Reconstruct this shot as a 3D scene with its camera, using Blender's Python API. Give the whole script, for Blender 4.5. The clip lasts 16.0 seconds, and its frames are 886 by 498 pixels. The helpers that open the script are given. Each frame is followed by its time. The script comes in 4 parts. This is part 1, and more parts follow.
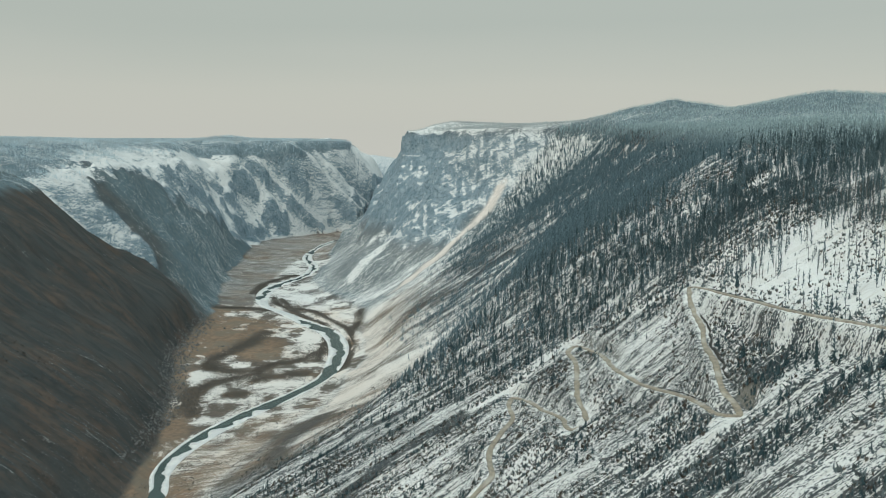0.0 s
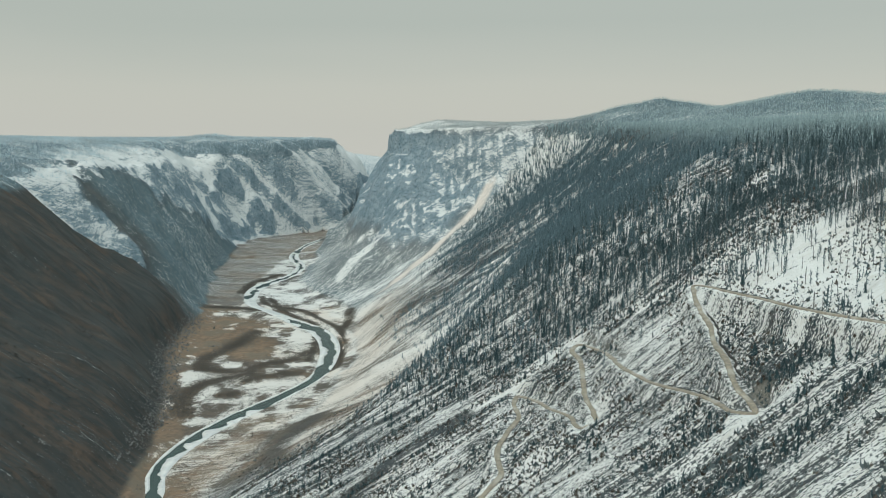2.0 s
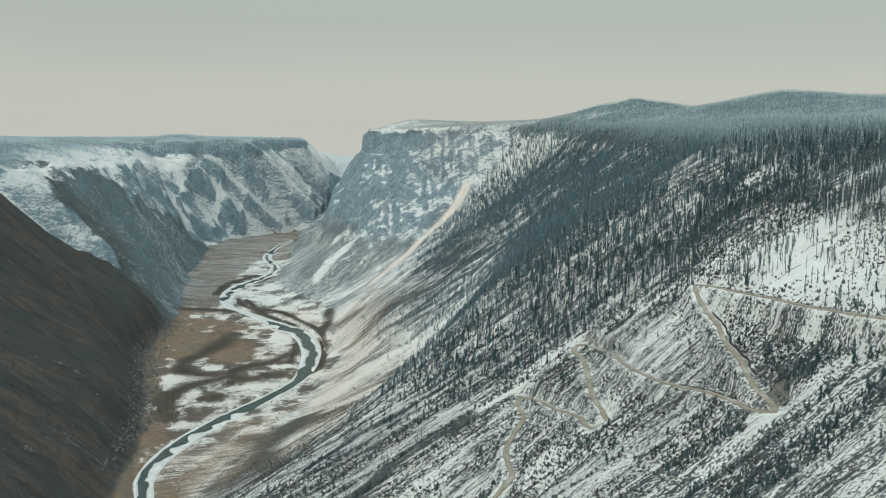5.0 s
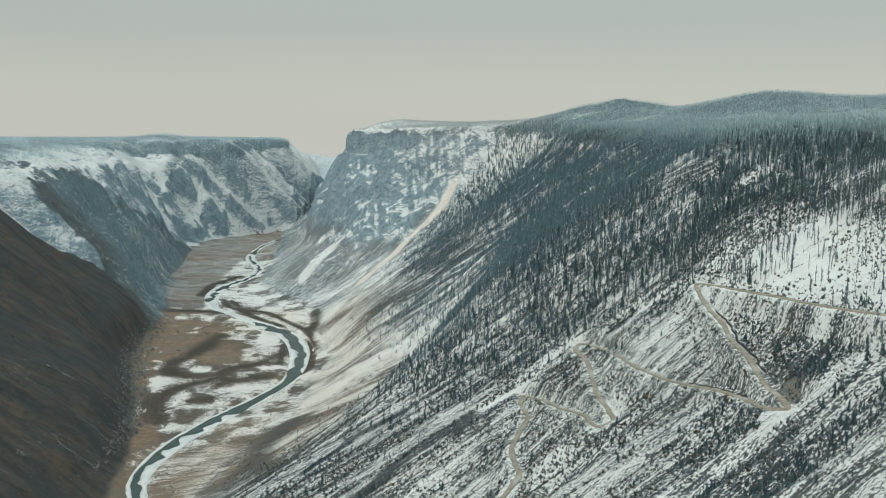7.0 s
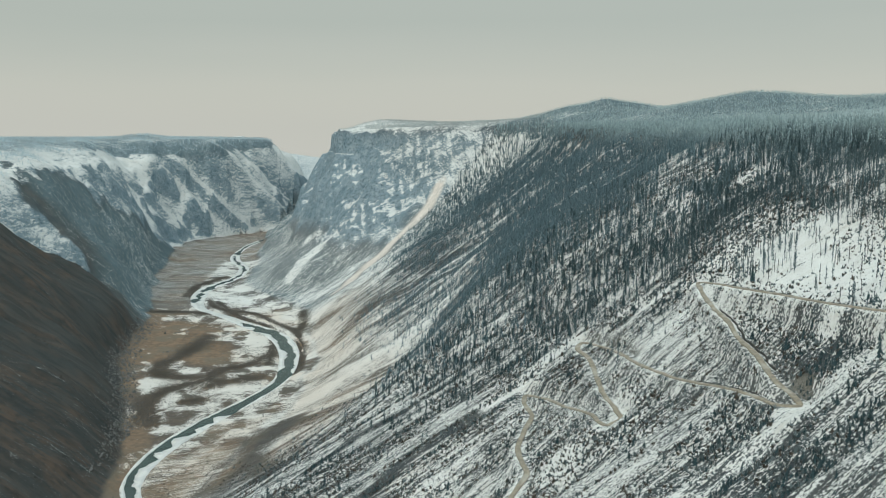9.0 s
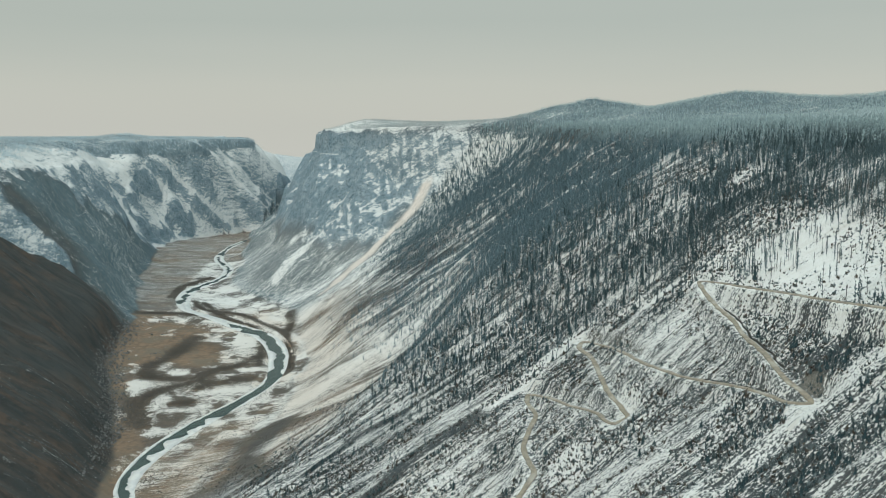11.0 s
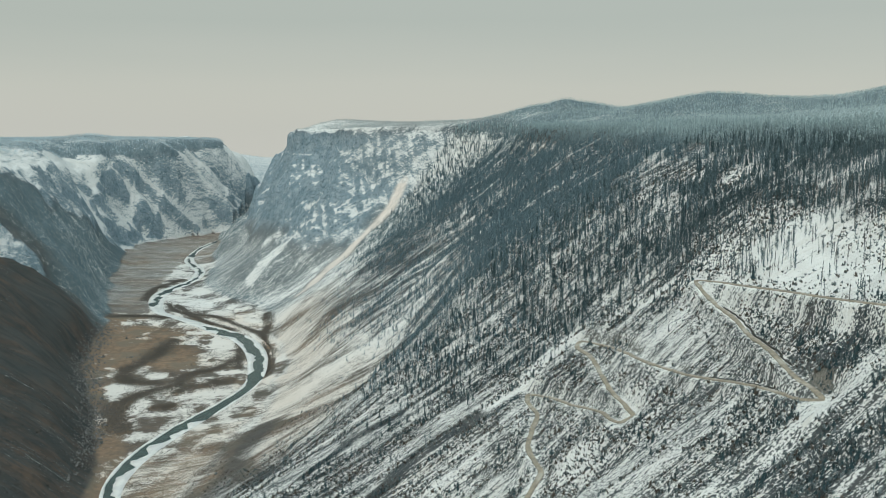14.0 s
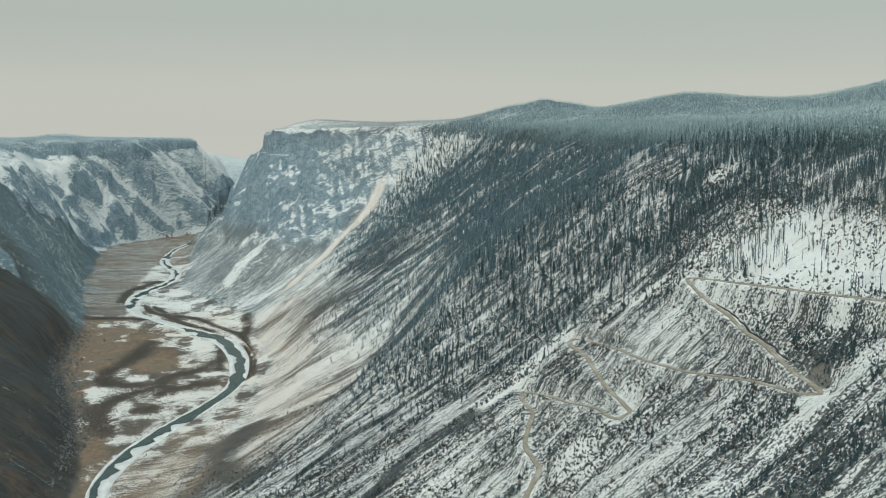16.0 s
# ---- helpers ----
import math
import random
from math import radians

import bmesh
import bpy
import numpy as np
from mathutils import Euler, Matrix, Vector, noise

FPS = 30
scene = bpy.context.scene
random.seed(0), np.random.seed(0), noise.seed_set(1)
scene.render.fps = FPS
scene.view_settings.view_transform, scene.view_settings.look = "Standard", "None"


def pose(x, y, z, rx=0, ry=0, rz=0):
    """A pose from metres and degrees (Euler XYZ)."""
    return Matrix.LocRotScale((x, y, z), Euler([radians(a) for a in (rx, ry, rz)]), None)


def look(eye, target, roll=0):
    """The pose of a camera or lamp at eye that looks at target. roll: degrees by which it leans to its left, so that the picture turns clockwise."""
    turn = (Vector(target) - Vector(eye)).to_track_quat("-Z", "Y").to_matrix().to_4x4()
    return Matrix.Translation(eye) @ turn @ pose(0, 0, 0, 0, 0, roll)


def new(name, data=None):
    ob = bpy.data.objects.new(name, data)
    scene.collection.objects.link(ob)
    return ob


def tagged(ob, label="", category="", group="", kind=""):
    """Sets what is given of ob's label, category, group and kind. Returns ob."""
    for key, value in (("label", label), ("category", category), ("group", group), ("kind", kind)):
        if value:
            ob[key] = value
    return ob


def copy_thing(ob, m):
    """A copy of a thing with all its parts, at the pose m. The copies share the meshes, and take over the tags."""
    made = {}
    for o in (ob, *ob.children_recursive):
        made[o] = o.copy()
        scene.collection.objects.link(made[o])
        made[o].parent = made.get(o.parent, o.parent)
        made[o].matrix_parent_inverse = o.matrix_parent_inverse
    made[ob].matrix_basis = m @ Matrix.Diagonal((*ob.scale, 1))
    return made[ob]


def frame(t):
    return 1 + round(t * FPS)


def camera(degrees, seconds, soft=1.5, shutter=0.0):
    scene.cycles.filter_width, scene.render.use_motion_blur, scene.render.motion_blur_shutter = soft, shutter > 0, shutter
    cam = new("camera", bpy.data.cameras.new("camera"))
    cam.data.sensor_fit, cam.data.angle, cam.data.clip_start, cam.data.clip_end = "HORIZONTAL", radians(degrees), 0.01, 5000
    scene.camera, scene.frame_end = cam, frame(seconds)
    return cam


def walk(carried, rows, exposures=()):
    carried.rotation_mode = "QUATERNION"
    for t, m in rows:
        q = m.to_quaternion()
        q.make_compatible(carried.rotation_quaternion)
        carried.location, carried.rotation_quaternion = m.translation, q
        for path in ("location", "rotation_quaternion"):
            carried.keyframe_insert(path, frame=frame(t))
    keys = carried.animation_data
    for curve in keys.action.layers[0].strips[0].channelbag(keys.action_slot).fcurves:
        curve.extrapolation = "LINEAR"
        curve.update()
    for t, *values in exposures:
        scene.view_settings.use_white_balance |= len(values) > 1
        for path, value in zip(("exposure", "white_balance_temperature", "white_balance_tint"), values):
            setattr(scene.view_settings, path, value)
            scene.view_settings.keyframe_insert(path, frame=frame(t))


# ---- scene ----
cam = camera(54.00, 16.0, soft=0.8)
# seconds, x, y, z, yaw, pitch, roll
ROWS = [
    (0, 0.00, 0.00, 0.00, 0.000, -7.932, 0.343),
    (1, -7.42, -0.23, 0.08, -0.547, -7.993, 0.343),
    (2, -15.54, -0.00, 0.47, -1.238, -8.028, 0.343),
    (3, -23.98, 0.48, 0.94, -2.000, -8.046, 0.343),
    (4, -32.47, 1.05, 1.33, -2.782, -8.053, 0.343),
    (5, -40.86, 1.66, 1.57, -3.553, -8.055, 0.343),
    (6, -49.07, 2.26, 1.66, -4.296, -8.055, 0.343),
    (7, -57.09, 2.87, 1.63, -5.007, -8.055, 0.343),
    (8, -64.97, 3.52, 1.53, -5.692, -8.056, 0.343),
    (9, -72.78, 4.25, 1.45, -6.366, -8.059, 0.343),
    (10, -80.58, 5.09, 1.44, -7.044, -8.064, 0.343),
    (11, -88.46, 6.07, 1.54, -7.748, -8.068, 0.343),
    (12, -96.43, 7.16, 1.76, -8.493, -8.070, 0.343),
    (13, -104.50, 8.31, 2.05, -9.294, -8.068, 0.343),
    (14, -112.59, 9.37, 2.27, -10.156, -8.060, 0.343),
    (15, -120.52, 10.15, 2.21, -11.075, -8.043, 0.343),
    (16, -128.04, 10.36, 1.55, -12.034, -8.016, 0.343),
]
walk(cam, [(t, pose(x, y, z, 90 + pitch, 0, yaw) @ pose(0, 0, 0, 0, 0, roll)) for t, x, y, z, yaw, pitch, roll in ROWS],
     exposures=[(0.0, 0.0), (16.0, 0.0)])

# ---- sky and sun ----
world = bpy.data.worlds.new("overcast_sky")
scene.world = world
world.use_nodes = True
wn, wl = world.node_tree.nodes, world.node_tree.links
wn.clear()
SUN_UP, SUN_ROUND = radians(40), radians(221)
sky = wn.new("ShaderNodeTexSky")
sky.sky_type, sky.sun_disc, sky.sun_elevation, sky.sun_rotation = "NISHITA", False, SUN_UP, SUN_ROUND
coord, split, ramp = wn.new("ShaderNodeTexCoord"), wn.new("ShaderNodeSeparateXYZ"), wn.new("ShaderNodeValToRGB")
cloud, stretch, shift = wn.new("ShaderNodeTexNoise"), wn.new("ShaderNodeMapping"), wn.new("ShaderNodeMath")
stretch.inputs["Scale"].default_value = (1.2, 1.2, 7.0)
cloud.inputs["Scale"].default_value, cloud.inputs["Detail"].default_value = 1.6, 3.0
shift.operation, shift.inputs[1].default_value = "MULTIPLY_ADD", 0.05
wl.new(coord.outputs["Generated"], split.inputs[0])
wl.new(coord.outputs["Generated"], stretch.inputs["Vector"])
wl.new(stretch.outputs[0], cloud.inputs["Vector"])
wl.new(cloud.outputs["Fac"], shift.inputs[0])
wl.new(split.outputs["Z"], shift.inputs[2])
wl.new(shift.outputs[0], ramp.inputs[0])
stops = ((0.0, (0.57, 0.575, 0.525)), (0.07, (0.54, 0.555, 0.50)), (0.14, (0.455, 0.495, 0.447)), (0.32, (0.485, 0.54, 0.478)),
         (0.6, (0.60, 0.74, 0.77)), (1.0, (0.74, 0.95, 1.02)))
while len(ramp.color_ramp.elements) < len(stops):
    ramp.color_ramp.elements.new(0.5)
for e, (at, c) in zip(ramp.color_ramp.elements, stops):
    e.position, e.color = at, (*c, 1)
veil, deep, both, out = (wn.new("ShaderNodeBackground"), wn.new("ShaderNodeBackground"), wn.new("ShaderNodeMixShader"),
                         wn.new("ShaderNodeOutputWorld"))
veil.inputs["Strength"].default_value, deep.inputs["Strength"].default_value = 1.0, 0.08
both.inputs[0].default_value = 0.92
wl.new(ramp.outputs[0], veil.inputs["Color"])
wl.new(sky.outputs[0], deep.inputs["Color"])
wl.new(deep.outputs[0], both.inputs[1])
wl.new(veil.outputs[0], both.inputs[2])
wl.new(both.outputs[0], out.inputs["Surface"])
lamp = bpy.data.lights.new("sun", "SUN")
lamp.energy, lamp.angle, lamp.color = 1.3, radians(80), (1.0, 0.99, 0.90)
sun = new("sun", lamp)
# the light comes over the left shoulder, through thin cloud
sun.matrix_world = look((-1300, -1500, 1700), (0, 0, 0))

# ---- materials ----
class Nodes:
    """A small wrapper that builds one node material."""

    def __init__(self, name):
        self.mat = bpy.data.materials.new(name)
        self.mat.use_nodes = True
        self.n, self.l = self.mat.node_tree.nodes, self.mat.node_tree.links
        self.bsdf = self.n["Principled BSDF"]
        self.pos = self.n.new("ShaderNodeNewGeometry").outputs["Position"]

    def put(self, value, socket):
        if isinstance(value, bpy.types.NodeSocket):
            self.l.new(value, socket)
        elif isinstance(value, tuple) and len(value) == 3 and socket.type == "RGBA":
            socket.default_value = (*value, 1)
        else:
            socket.default_value = value

    def math(self, op, a, b=0.0, c=0.0, clamp=False):
        n = self.n.new("ShaderNodeMath")
        n.operation, n.use_clamp = op, clamp
        for s, v in zip(n.inputs, (a, b, c)):
            self.put(v, s)
        return n.outputs[0]

    def step(self, value, low, high):
        n = self.n.new("ShaderNodeMapRange")
        n.interpolation_type = "SMOOTHSTEP"
        for key, v in (("Value", value), ("From Min", low), ("From Max", high)):
            self.put(v, n.inputs[key])
        return n.outputs[0]

    def mix(self, fac, a, b):
        n = self.n.new("ShaderNodeMix")
        n.data_type = "RGBA"
        for s, v in ((n.inputs[0], fac), (n.inputs[6], a), (n.inputs[7], b)):
            self.put(v, s)
        return n.outputs[2]

    def flow(self):
        n = self.n.new("ShaderNodeAttribute")
        n.attribute_name = "flow"
        return n.outputs["Vector"]

    def noise(self, scale, stretch=(1, 1, 1), detail=3.0, rough=0.55, turn=(0, 0, 0), at=None):
        m, n = self.n.new("ShaderNodeMapping"), self.n.new("ShaderNodeTexNoise")
        m.inputs["Scale"].default_value = tuple(scale * s for s in stretch)
        m.inputs["Rotation"].default_value = turn
        n.inputs["Scale"].default_value, n.inputs["Detail"].default_value, n.inputs["Roughness"].default_value = 1.0, detail, rough
        self.l.new(self.pos if at is None else at, m.inputs["Vector"])
        self.l.new(m.outputs[0], n.inputs["Vector"])
        return n.outputs["Fac"]

    def upness(self, relief, depth):
        """How far a surface with that relief faces the sky."""
        b, d = self.n.new("ShaderNodeBump"), self.n.new("ShaderNodeSeparateXYZ")
        b.inputs["Strength"].default_value, b.inputs["Distance"].default_value = 1.0, depth
        self.put(relief, b.inputs["Height"])
        self.l.new(b.outputs[0], d.inputs[0])
        return d.outputs["Z"]

    def cover(self, name):
        n = self.n.new("ShaderNodeAttribute")
        n.attribute_name = name
        return n.outputs["Fac"]

    def done(self, colour, rough=0.9, bump=None, depth=1.0, spec=0.2):
        self.put(colour, self.bsdf.inputs["Base Color"])
        self.put(rough, self.bsdf.inputs["Roughness"])
        self.bsdf.inputs["Specular IOR Level"].default_value = spec
        if bump is not None:
            b = self.n.new("ShaderNodeBump")
            b.inputs["Strength"].default_value, b.inputs["Distance"].default_value = 1.0, depth
            self.put(bump, b.inputs["Height"])
            self.l.new(b.outputs[0], self.bsdf.inputs["Normal"])
        return self.mat


def ground_material():
    k = Nodes("snowy_mountain_ground")
    fine, mid, wide = k.noise(0.95, (0.75, 1, 0.75), detail=4, rough=0.72), k.noise(0.13, detail=4), k.noise(0.03, detail=4)
    flow = k.flow()
    streak = k.noise(0.16, (1.0, 0.10, 1.0), 5, 0.6, at=flow)
    thin = k.noise(0.74, (1.0, 0.07, 1.0), 4, 0.62, at=flow)
    rut = k.noise(0.085, (1.0, 0.25, 1.0), 2, 0.45, at=flow)
    block = k.noise(0.17, (1, 1, 0.75), 3, 0.5)
    craggy = k.noise(0.05, (1, 1, 1.3), 8, 0.72)
    grit = k.noise(0.2, (1, 1, 1.3), 6, 0.72)
    chip = k.noise(0.33, (0.6, 1, 0.6), 4, 0.7)
    snow, grass, brown, rock, slide, speck = (k.cover(a) for a in ("snow", "grass", "brown", "rock", "slide", "speck"))
    patchy = k.cover("patchy")
    # bare ground under the snow
    earth = k.mix(k.step(wide, 0.35, 0.65), (0.070, 0.085, 0.091), (0.106, 0.112, 0.109))
    earth = k.mix(k.step(fine, 0.45, 0.7), earth, (0.038, 0.045, 0.048))
    clay = k.mix(k.step(k.math("ADD", k.math("MULTIPLY", streak, 0.5), k.math("MULTIPLY", wide, 0.5)), 0.40, 0.60), (0.158, 0.112, 0.084), (0.090, 0.095, 0.091))
    clay = k.mix(k.math("MULTIPLY", k.step(mid, 0.46, 0.72), 0.7), clay, (0.056, 0.058, 0.056))
    clay = k.mix(k.math("MULTIPLY", k.step(k.noise(0.05, (1.0, 0.2, 1.0), 3, 0.5, at=flow), 0.42, 0.74), 0.55), clay, (0.150, 0.128, 0.108))
    clay = k.mix(k.math("MULTIPLY", k.step(k.noise(0.022, (1.0, 0.4, 1.0), 4, 0.55, at=flow), 0.44, 0.66), 0.6), clay, (0.050, 0.060, 0.061))
    clay = k.mix(k.math("MULTIPLY", k.step(thin, 0.52, 0.66), 0.18), clay, (0.050, 0.056, 0.056))
    clay = k.mix(k.math("MULTIPLY", k.step(k.noise(0.009, detail=3), 0.42, 0.60), 0.75), clay, (0.088, 0.094, 0.090))
    clay = k.mix(k.math("MULTIPLY", k.step(rut, 0.46, 0.60), 0.35), clay, (0.040, 0.046, 0.047))
    # pale blue-grey for the far slopes: haze mixed into the ground colour
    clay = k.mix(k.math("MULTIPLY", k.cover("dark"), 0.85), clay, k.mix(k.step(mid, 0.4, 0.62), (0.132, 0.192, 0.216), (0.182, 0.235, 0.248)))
    clay = k.mix(k.math("MULTIPLY_ADD", k.cover("dark"), -0.2, 0.2), clay, (0.030, 0.036, 0.036))
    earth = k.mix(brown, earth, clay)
    straw = k.mix(k.step(mid, 0.35, 0.65), (0.290, 0.200, 0.135), (0.205, 0.148, 0.106))
    straw = k.mix(k.step(wide, 0.45, 0.62), straw, (0.215, 0.172, 0.128))
    earth = k.mix(grass, earth, straw)
    # rock is tinted blue and lifted, standing in for distance haze
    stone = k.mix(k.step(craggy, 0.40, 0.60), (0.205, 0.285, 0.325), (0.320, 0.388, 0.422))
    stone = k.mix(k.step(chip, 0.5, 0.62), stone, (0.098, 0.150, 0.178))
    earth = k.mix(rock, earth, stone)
    debris = k.mix(k.step(thin, 0.4, 0.62), (0.80, 0.715, 0.64), (0.66, 0.595, 0.535))
    earth = k.mix(slide, earth, debris)
    earth = k.mix(k.cover("cut"), earth, k.mix(k.step(fine, 0.42, 0.62), (0.300, 0.275, 0.228), (0.165, 0.158, 0.138)))
    # where the snow lies: streaks down the fall line, patches among crags, small tufts showing through
    rill = k.noise(0.085, (1.0, 0.16, 1.0), 3, 0.5, at=flow)
    lines = k.math("SUBTRACT", 1.0, k.step(k.math("ABSOLUTE", k.math("SUBTRACT", rill, 0.5)), 0.005, 0.024))
    lines = k.math("MULTIPLY", k.math("MULTIPLY", lines, k.math("MULTIPLY", speck, k.math("SUBTRACT", 1.0, patchy))), k.step(wide, 0.36, 0.50))
    lined = k.math("ADD", k.math("MULTIPLY", streak, 0.38), k.math("ADD", k.math("MULTIPLY", thin, 0.27), k.math("MULTIPLY", fine, 0.35)))
    rough_rock = k.math("ADD", k.math("MULTIPLY", craggy, 0.24), k.math("ADD", k.math("MULTIPLY", grit, 0.32), k.math("MULTIPLY", chip, 0.44)))
    field = k.math("ADD", k.math("MULTIPLY", lined, k.math("SUBTRACT", 1.0, patchy)), k.math("MULTIPLY", rough_rock, patchy))
    peppered = k.math("ADD", k.math("MULTIPLY", k.math("SUBTRACT", fine, 0.5), 3.3),
                      k.math("ADD", k.math("MULTIPLY", k.math("SUBTRACT", thin, 0.5), 1.8), k.math("MULTIPLY", k.math("SUBTRACT", streak, 0.5), 0.85)))
    combed = k.math("MULTIPLY", k.math("SUBTRACT", field, 0.5), k.math("MULTIPLY_ADD", rock, 2.8, k.math("MULTIPLY_ADD", patchy, -1.6, 3.2)))
    combed = k.math("MULTIPLY", combed, k.math("MULTIPLY_ADD", k.cover("dark"), -0.45, 1.0))
    combed = k.math("ADD", combed, k.math("MULTIPLY", k.math("SUBTRACT", mid, 0.5), 0.6))
    combed = k.math("ADD", combed, k.math("MULTIPLY", k.math("MULTIPLY", k.math("SUBTRACT", chip, 0.5), 1.6), k.cover("dark")))
    tufted = k.math("MULTIPLY", speck, k.math("SUBTRACT", 1.0, rock), clamp=True)
    uneven = k.math("ADD", k.math("MULTIPLY", peppered, tufted), k.math("MULTIPLY", combed, k.math("SUBTRACT", 1.0, tufted)))
    level = k.math("SUBTRACT", k.math("ADD", uneven, snow), k.math("MULTIPLY", lines, 0.30))
    # on the crags it lies on what faces the sky, and the steps between stay bare
    relief = k.math("ADD", k.math("MULTIPLY", rut, 7.5), k.math("MULTIPLY", block, 3.2))
    shelf = k.math("ADD", k.math("MULTIPLY", k.math("SUBTRACT", k.upness(relief, 1.0), 0.64), 2.4),
                   k.math("MULTIPLY", k.math("SUBTRACT", k.math("MULTIPLY_ADD", grit, 0.5, k.math("MULTIPLY", chip, 0.5)), 0.5), 2.8))
    level = k.math("ADD", k.math("MULTIPLY", level, k.math("SUBTRACT", 1.0, rock)),
                   k.math("MULTIPLY", k.math("ADD", snow, shelf), rock))
    lies = k.step(level, k.math("MULTIPLY_ADD", rock, -0.09, 0.45), k.math("MULTIPLY_ADD", rock, 0.12, 0.58))
    white = k.mix(k.step(wide, 0.3, 0.7), (0.895, 0.885, 0.845), (0.81, 0.80, 0.765))
    white = k.mix(k.math("MULTIPLY", k.step(thin, 0.5, 0.66), 0.35), white, (0.54, 0.48, 0.40))
    white = k.mix(k.math("MULTIPLY", grass, 0.75), white, (0.79, 0.66, 0.545))
    colour = k.mix(k.math("MULTIPLY", lies, k.math("MULTIPLY_ADD", rock, -0.14, 0.94)), earth, white)
    rugged = k.math("MULTIPLY", k.math("ADD", k.math("MULTIPLY", grit, 4.0), k.math("MULTIPLY_ADD", chip, 1.5, relief)), rock)
    bump = k.math("ADD", k.math("MULTIPLY_ADD", fine, 0.4, rugged), k.math("ADD", k.math("MULTIPLY", mid, 1.6), k.math("MULTIPLY", k.math("MULTIPLY", lined, 2.0), k.math("SUBTRACT", 1.0, patchy))))
    return k.done(colour, 0.92, bump, 0.55, 0.1)


def wood_material(name, dark, light, frost_from, frost_to, frost=(0.42, 0.53, 0.54), amount=0.9):
    """Bark or needles, rimed on the heights."""
    k = Nodes(name)
    patch = k.noise(0.02, detail=3)
    each = k.n.new("ShaderNodeNewGeometry").outputs["Random Per Island"]
    each = k.math("ADD", k.math("MULTIPLY", k.cover("tone"), 0.72), k.math("MULTIPLY", each, 0.28))
    colour = k.mix(each, dark, light)
    colour = k.mix(k.step(patch, 0.4, 0.65), colour, tuple(0.7 * c for c in light))
    split = k.n.new("ShaderNodeSeparateXYZ")
    k.l.new(k.pos, split.inputs[0])
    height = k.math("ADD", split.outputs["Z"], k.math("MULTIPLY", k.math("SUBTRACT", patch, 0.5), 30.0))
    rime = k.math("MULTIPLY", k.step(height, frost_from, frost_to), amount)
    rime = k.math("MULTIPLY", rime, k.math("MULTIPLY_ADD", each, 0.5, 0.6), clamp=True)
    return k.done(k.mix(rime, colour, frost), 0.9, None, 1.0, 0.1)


def road_material():
    k = Nodes("frozen_gravel_road")
    a, b = k.noise(0.5, detail=4), k.noise(0.08, detail=3)
    c = k.mix(k.step(a, 0.35, 0.65), (0.39, 0.335, 0.255), (0.27, 0.235, 0.185))
    c = k.mix(k.math("MULTIPLY", k.step(b, 0.48, 0.64), 0.4), c, (0.62, 0.58, 0.51))
    return k.done(c, 0.9, a, 0.1)


def water_material():
    k = Nodes("river_water")
    a, b = k.noise(0.25, detail=4), k.noise(0.03, detail=3)
    c = k.mix(k.step(b, 0.35, 0.65), (0.022, 0.050, 0.046), (0.036, 0.066, 0.060))
    return k.done(c, 0.25, a, 0.3, 0.25)


def ice_material():
    k = Nodes("snowed_river_ice")
    a, b = k.noise(0.3, detail=4), k.noise(0.06, detail=3)
    c = k.mix(k.step(b, 0.35, 0.6), (0.84, 0.82, 0.77), (0.72, 0.71, 0.68))
    c = k.mix(k.math("MULTIPLY", k.step(a, 0.58, 0.7), 0.5), c, (0.40, 0.46, 0.47))
    return k.done(c, 0.75, a, 0.2)


def plain_material(name, one, two, scale=0.4):
    k = Nodes(name)
    a = k.noise(scale, detail=4)
    return k.done(k.mix(k.step(a, 0.4, 0.62), one, two), 0.9, a, 0.2, 0.15)


GROUND = ground_material()
LARCH = wood_material("bare_larch", (0.060, 0.098, 0.110), (0.135, 0.196, 0.212), -4, 12)
PALE_LARCH = wood_material("pale_larch_twigs", (0.105, 0.118, 0.118), (0.205, 0.215, 0.205), 4000, 5000)
BARK = wood_material("larch_bark", (0.070, 0.066, 0.060), (0.120, 0.112, 0.100), -20, 10)
SPRUCE = wood_material("dark_conifer", (0.030, 0.056, 0.064), (0.070, 0.116, 0.126), -6, 9)
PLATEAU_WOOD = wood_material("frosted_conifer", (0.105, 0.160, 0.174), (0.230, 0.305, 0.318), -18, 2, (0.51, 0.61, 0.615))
# paler, bluer wood with the haze of the farther slope in its colour
FAR_WOOD = wood_material("blue_hazed_conifer", (0.066, 0.114, 0.136), (0.178, 0.256, 0.285), -25, 8)
# very pale blue needles: distance haze put into the colour
HIGH_WOOD = wood_material("far_hazed_conifer", (0.44, 0.56, 0.61), (0.60, 0.69, 0.72), 4000, 5000)
RIMED = wood_material("thickly_rimed_conifer", (0.30, 0.345, 0.355), (0.60, 0.62, 0.61), 4000, 5000)
BRUSH = wood_material("bare_brush", (0.070, 0.064, 0.056), (0.165, 0.142, 0.118), 4000, 5000)
RIMED_BRUSH = wood_material("rimed_brush", (0.052, 0.070, 0.074), (0.24, 0.285, 0.29), 4000, 5000)
WILLOW = wood_material("willow_twigs", (0.160, 0.148, 0.132), (0.270, 0.250, 0.220), 4000, 5000)
TURF = plain_material("dark_turf_lip", (0.045, 0.045, 0.042), (0.085, 0.080, 0.070), 0.6)
DARK_BRUSH = wood_material("dark_heath", (0.062, 0.064, 0.058), (0.105, 0.098, 0.085), 4000, 5000)
ROAD = road_material()
WATER = water_material()
ICE = ice_material()
STONE = plain_material("grey_scree_stone", (0.12, 0.12, 0.115), (0.23, 0.225, 0.215))
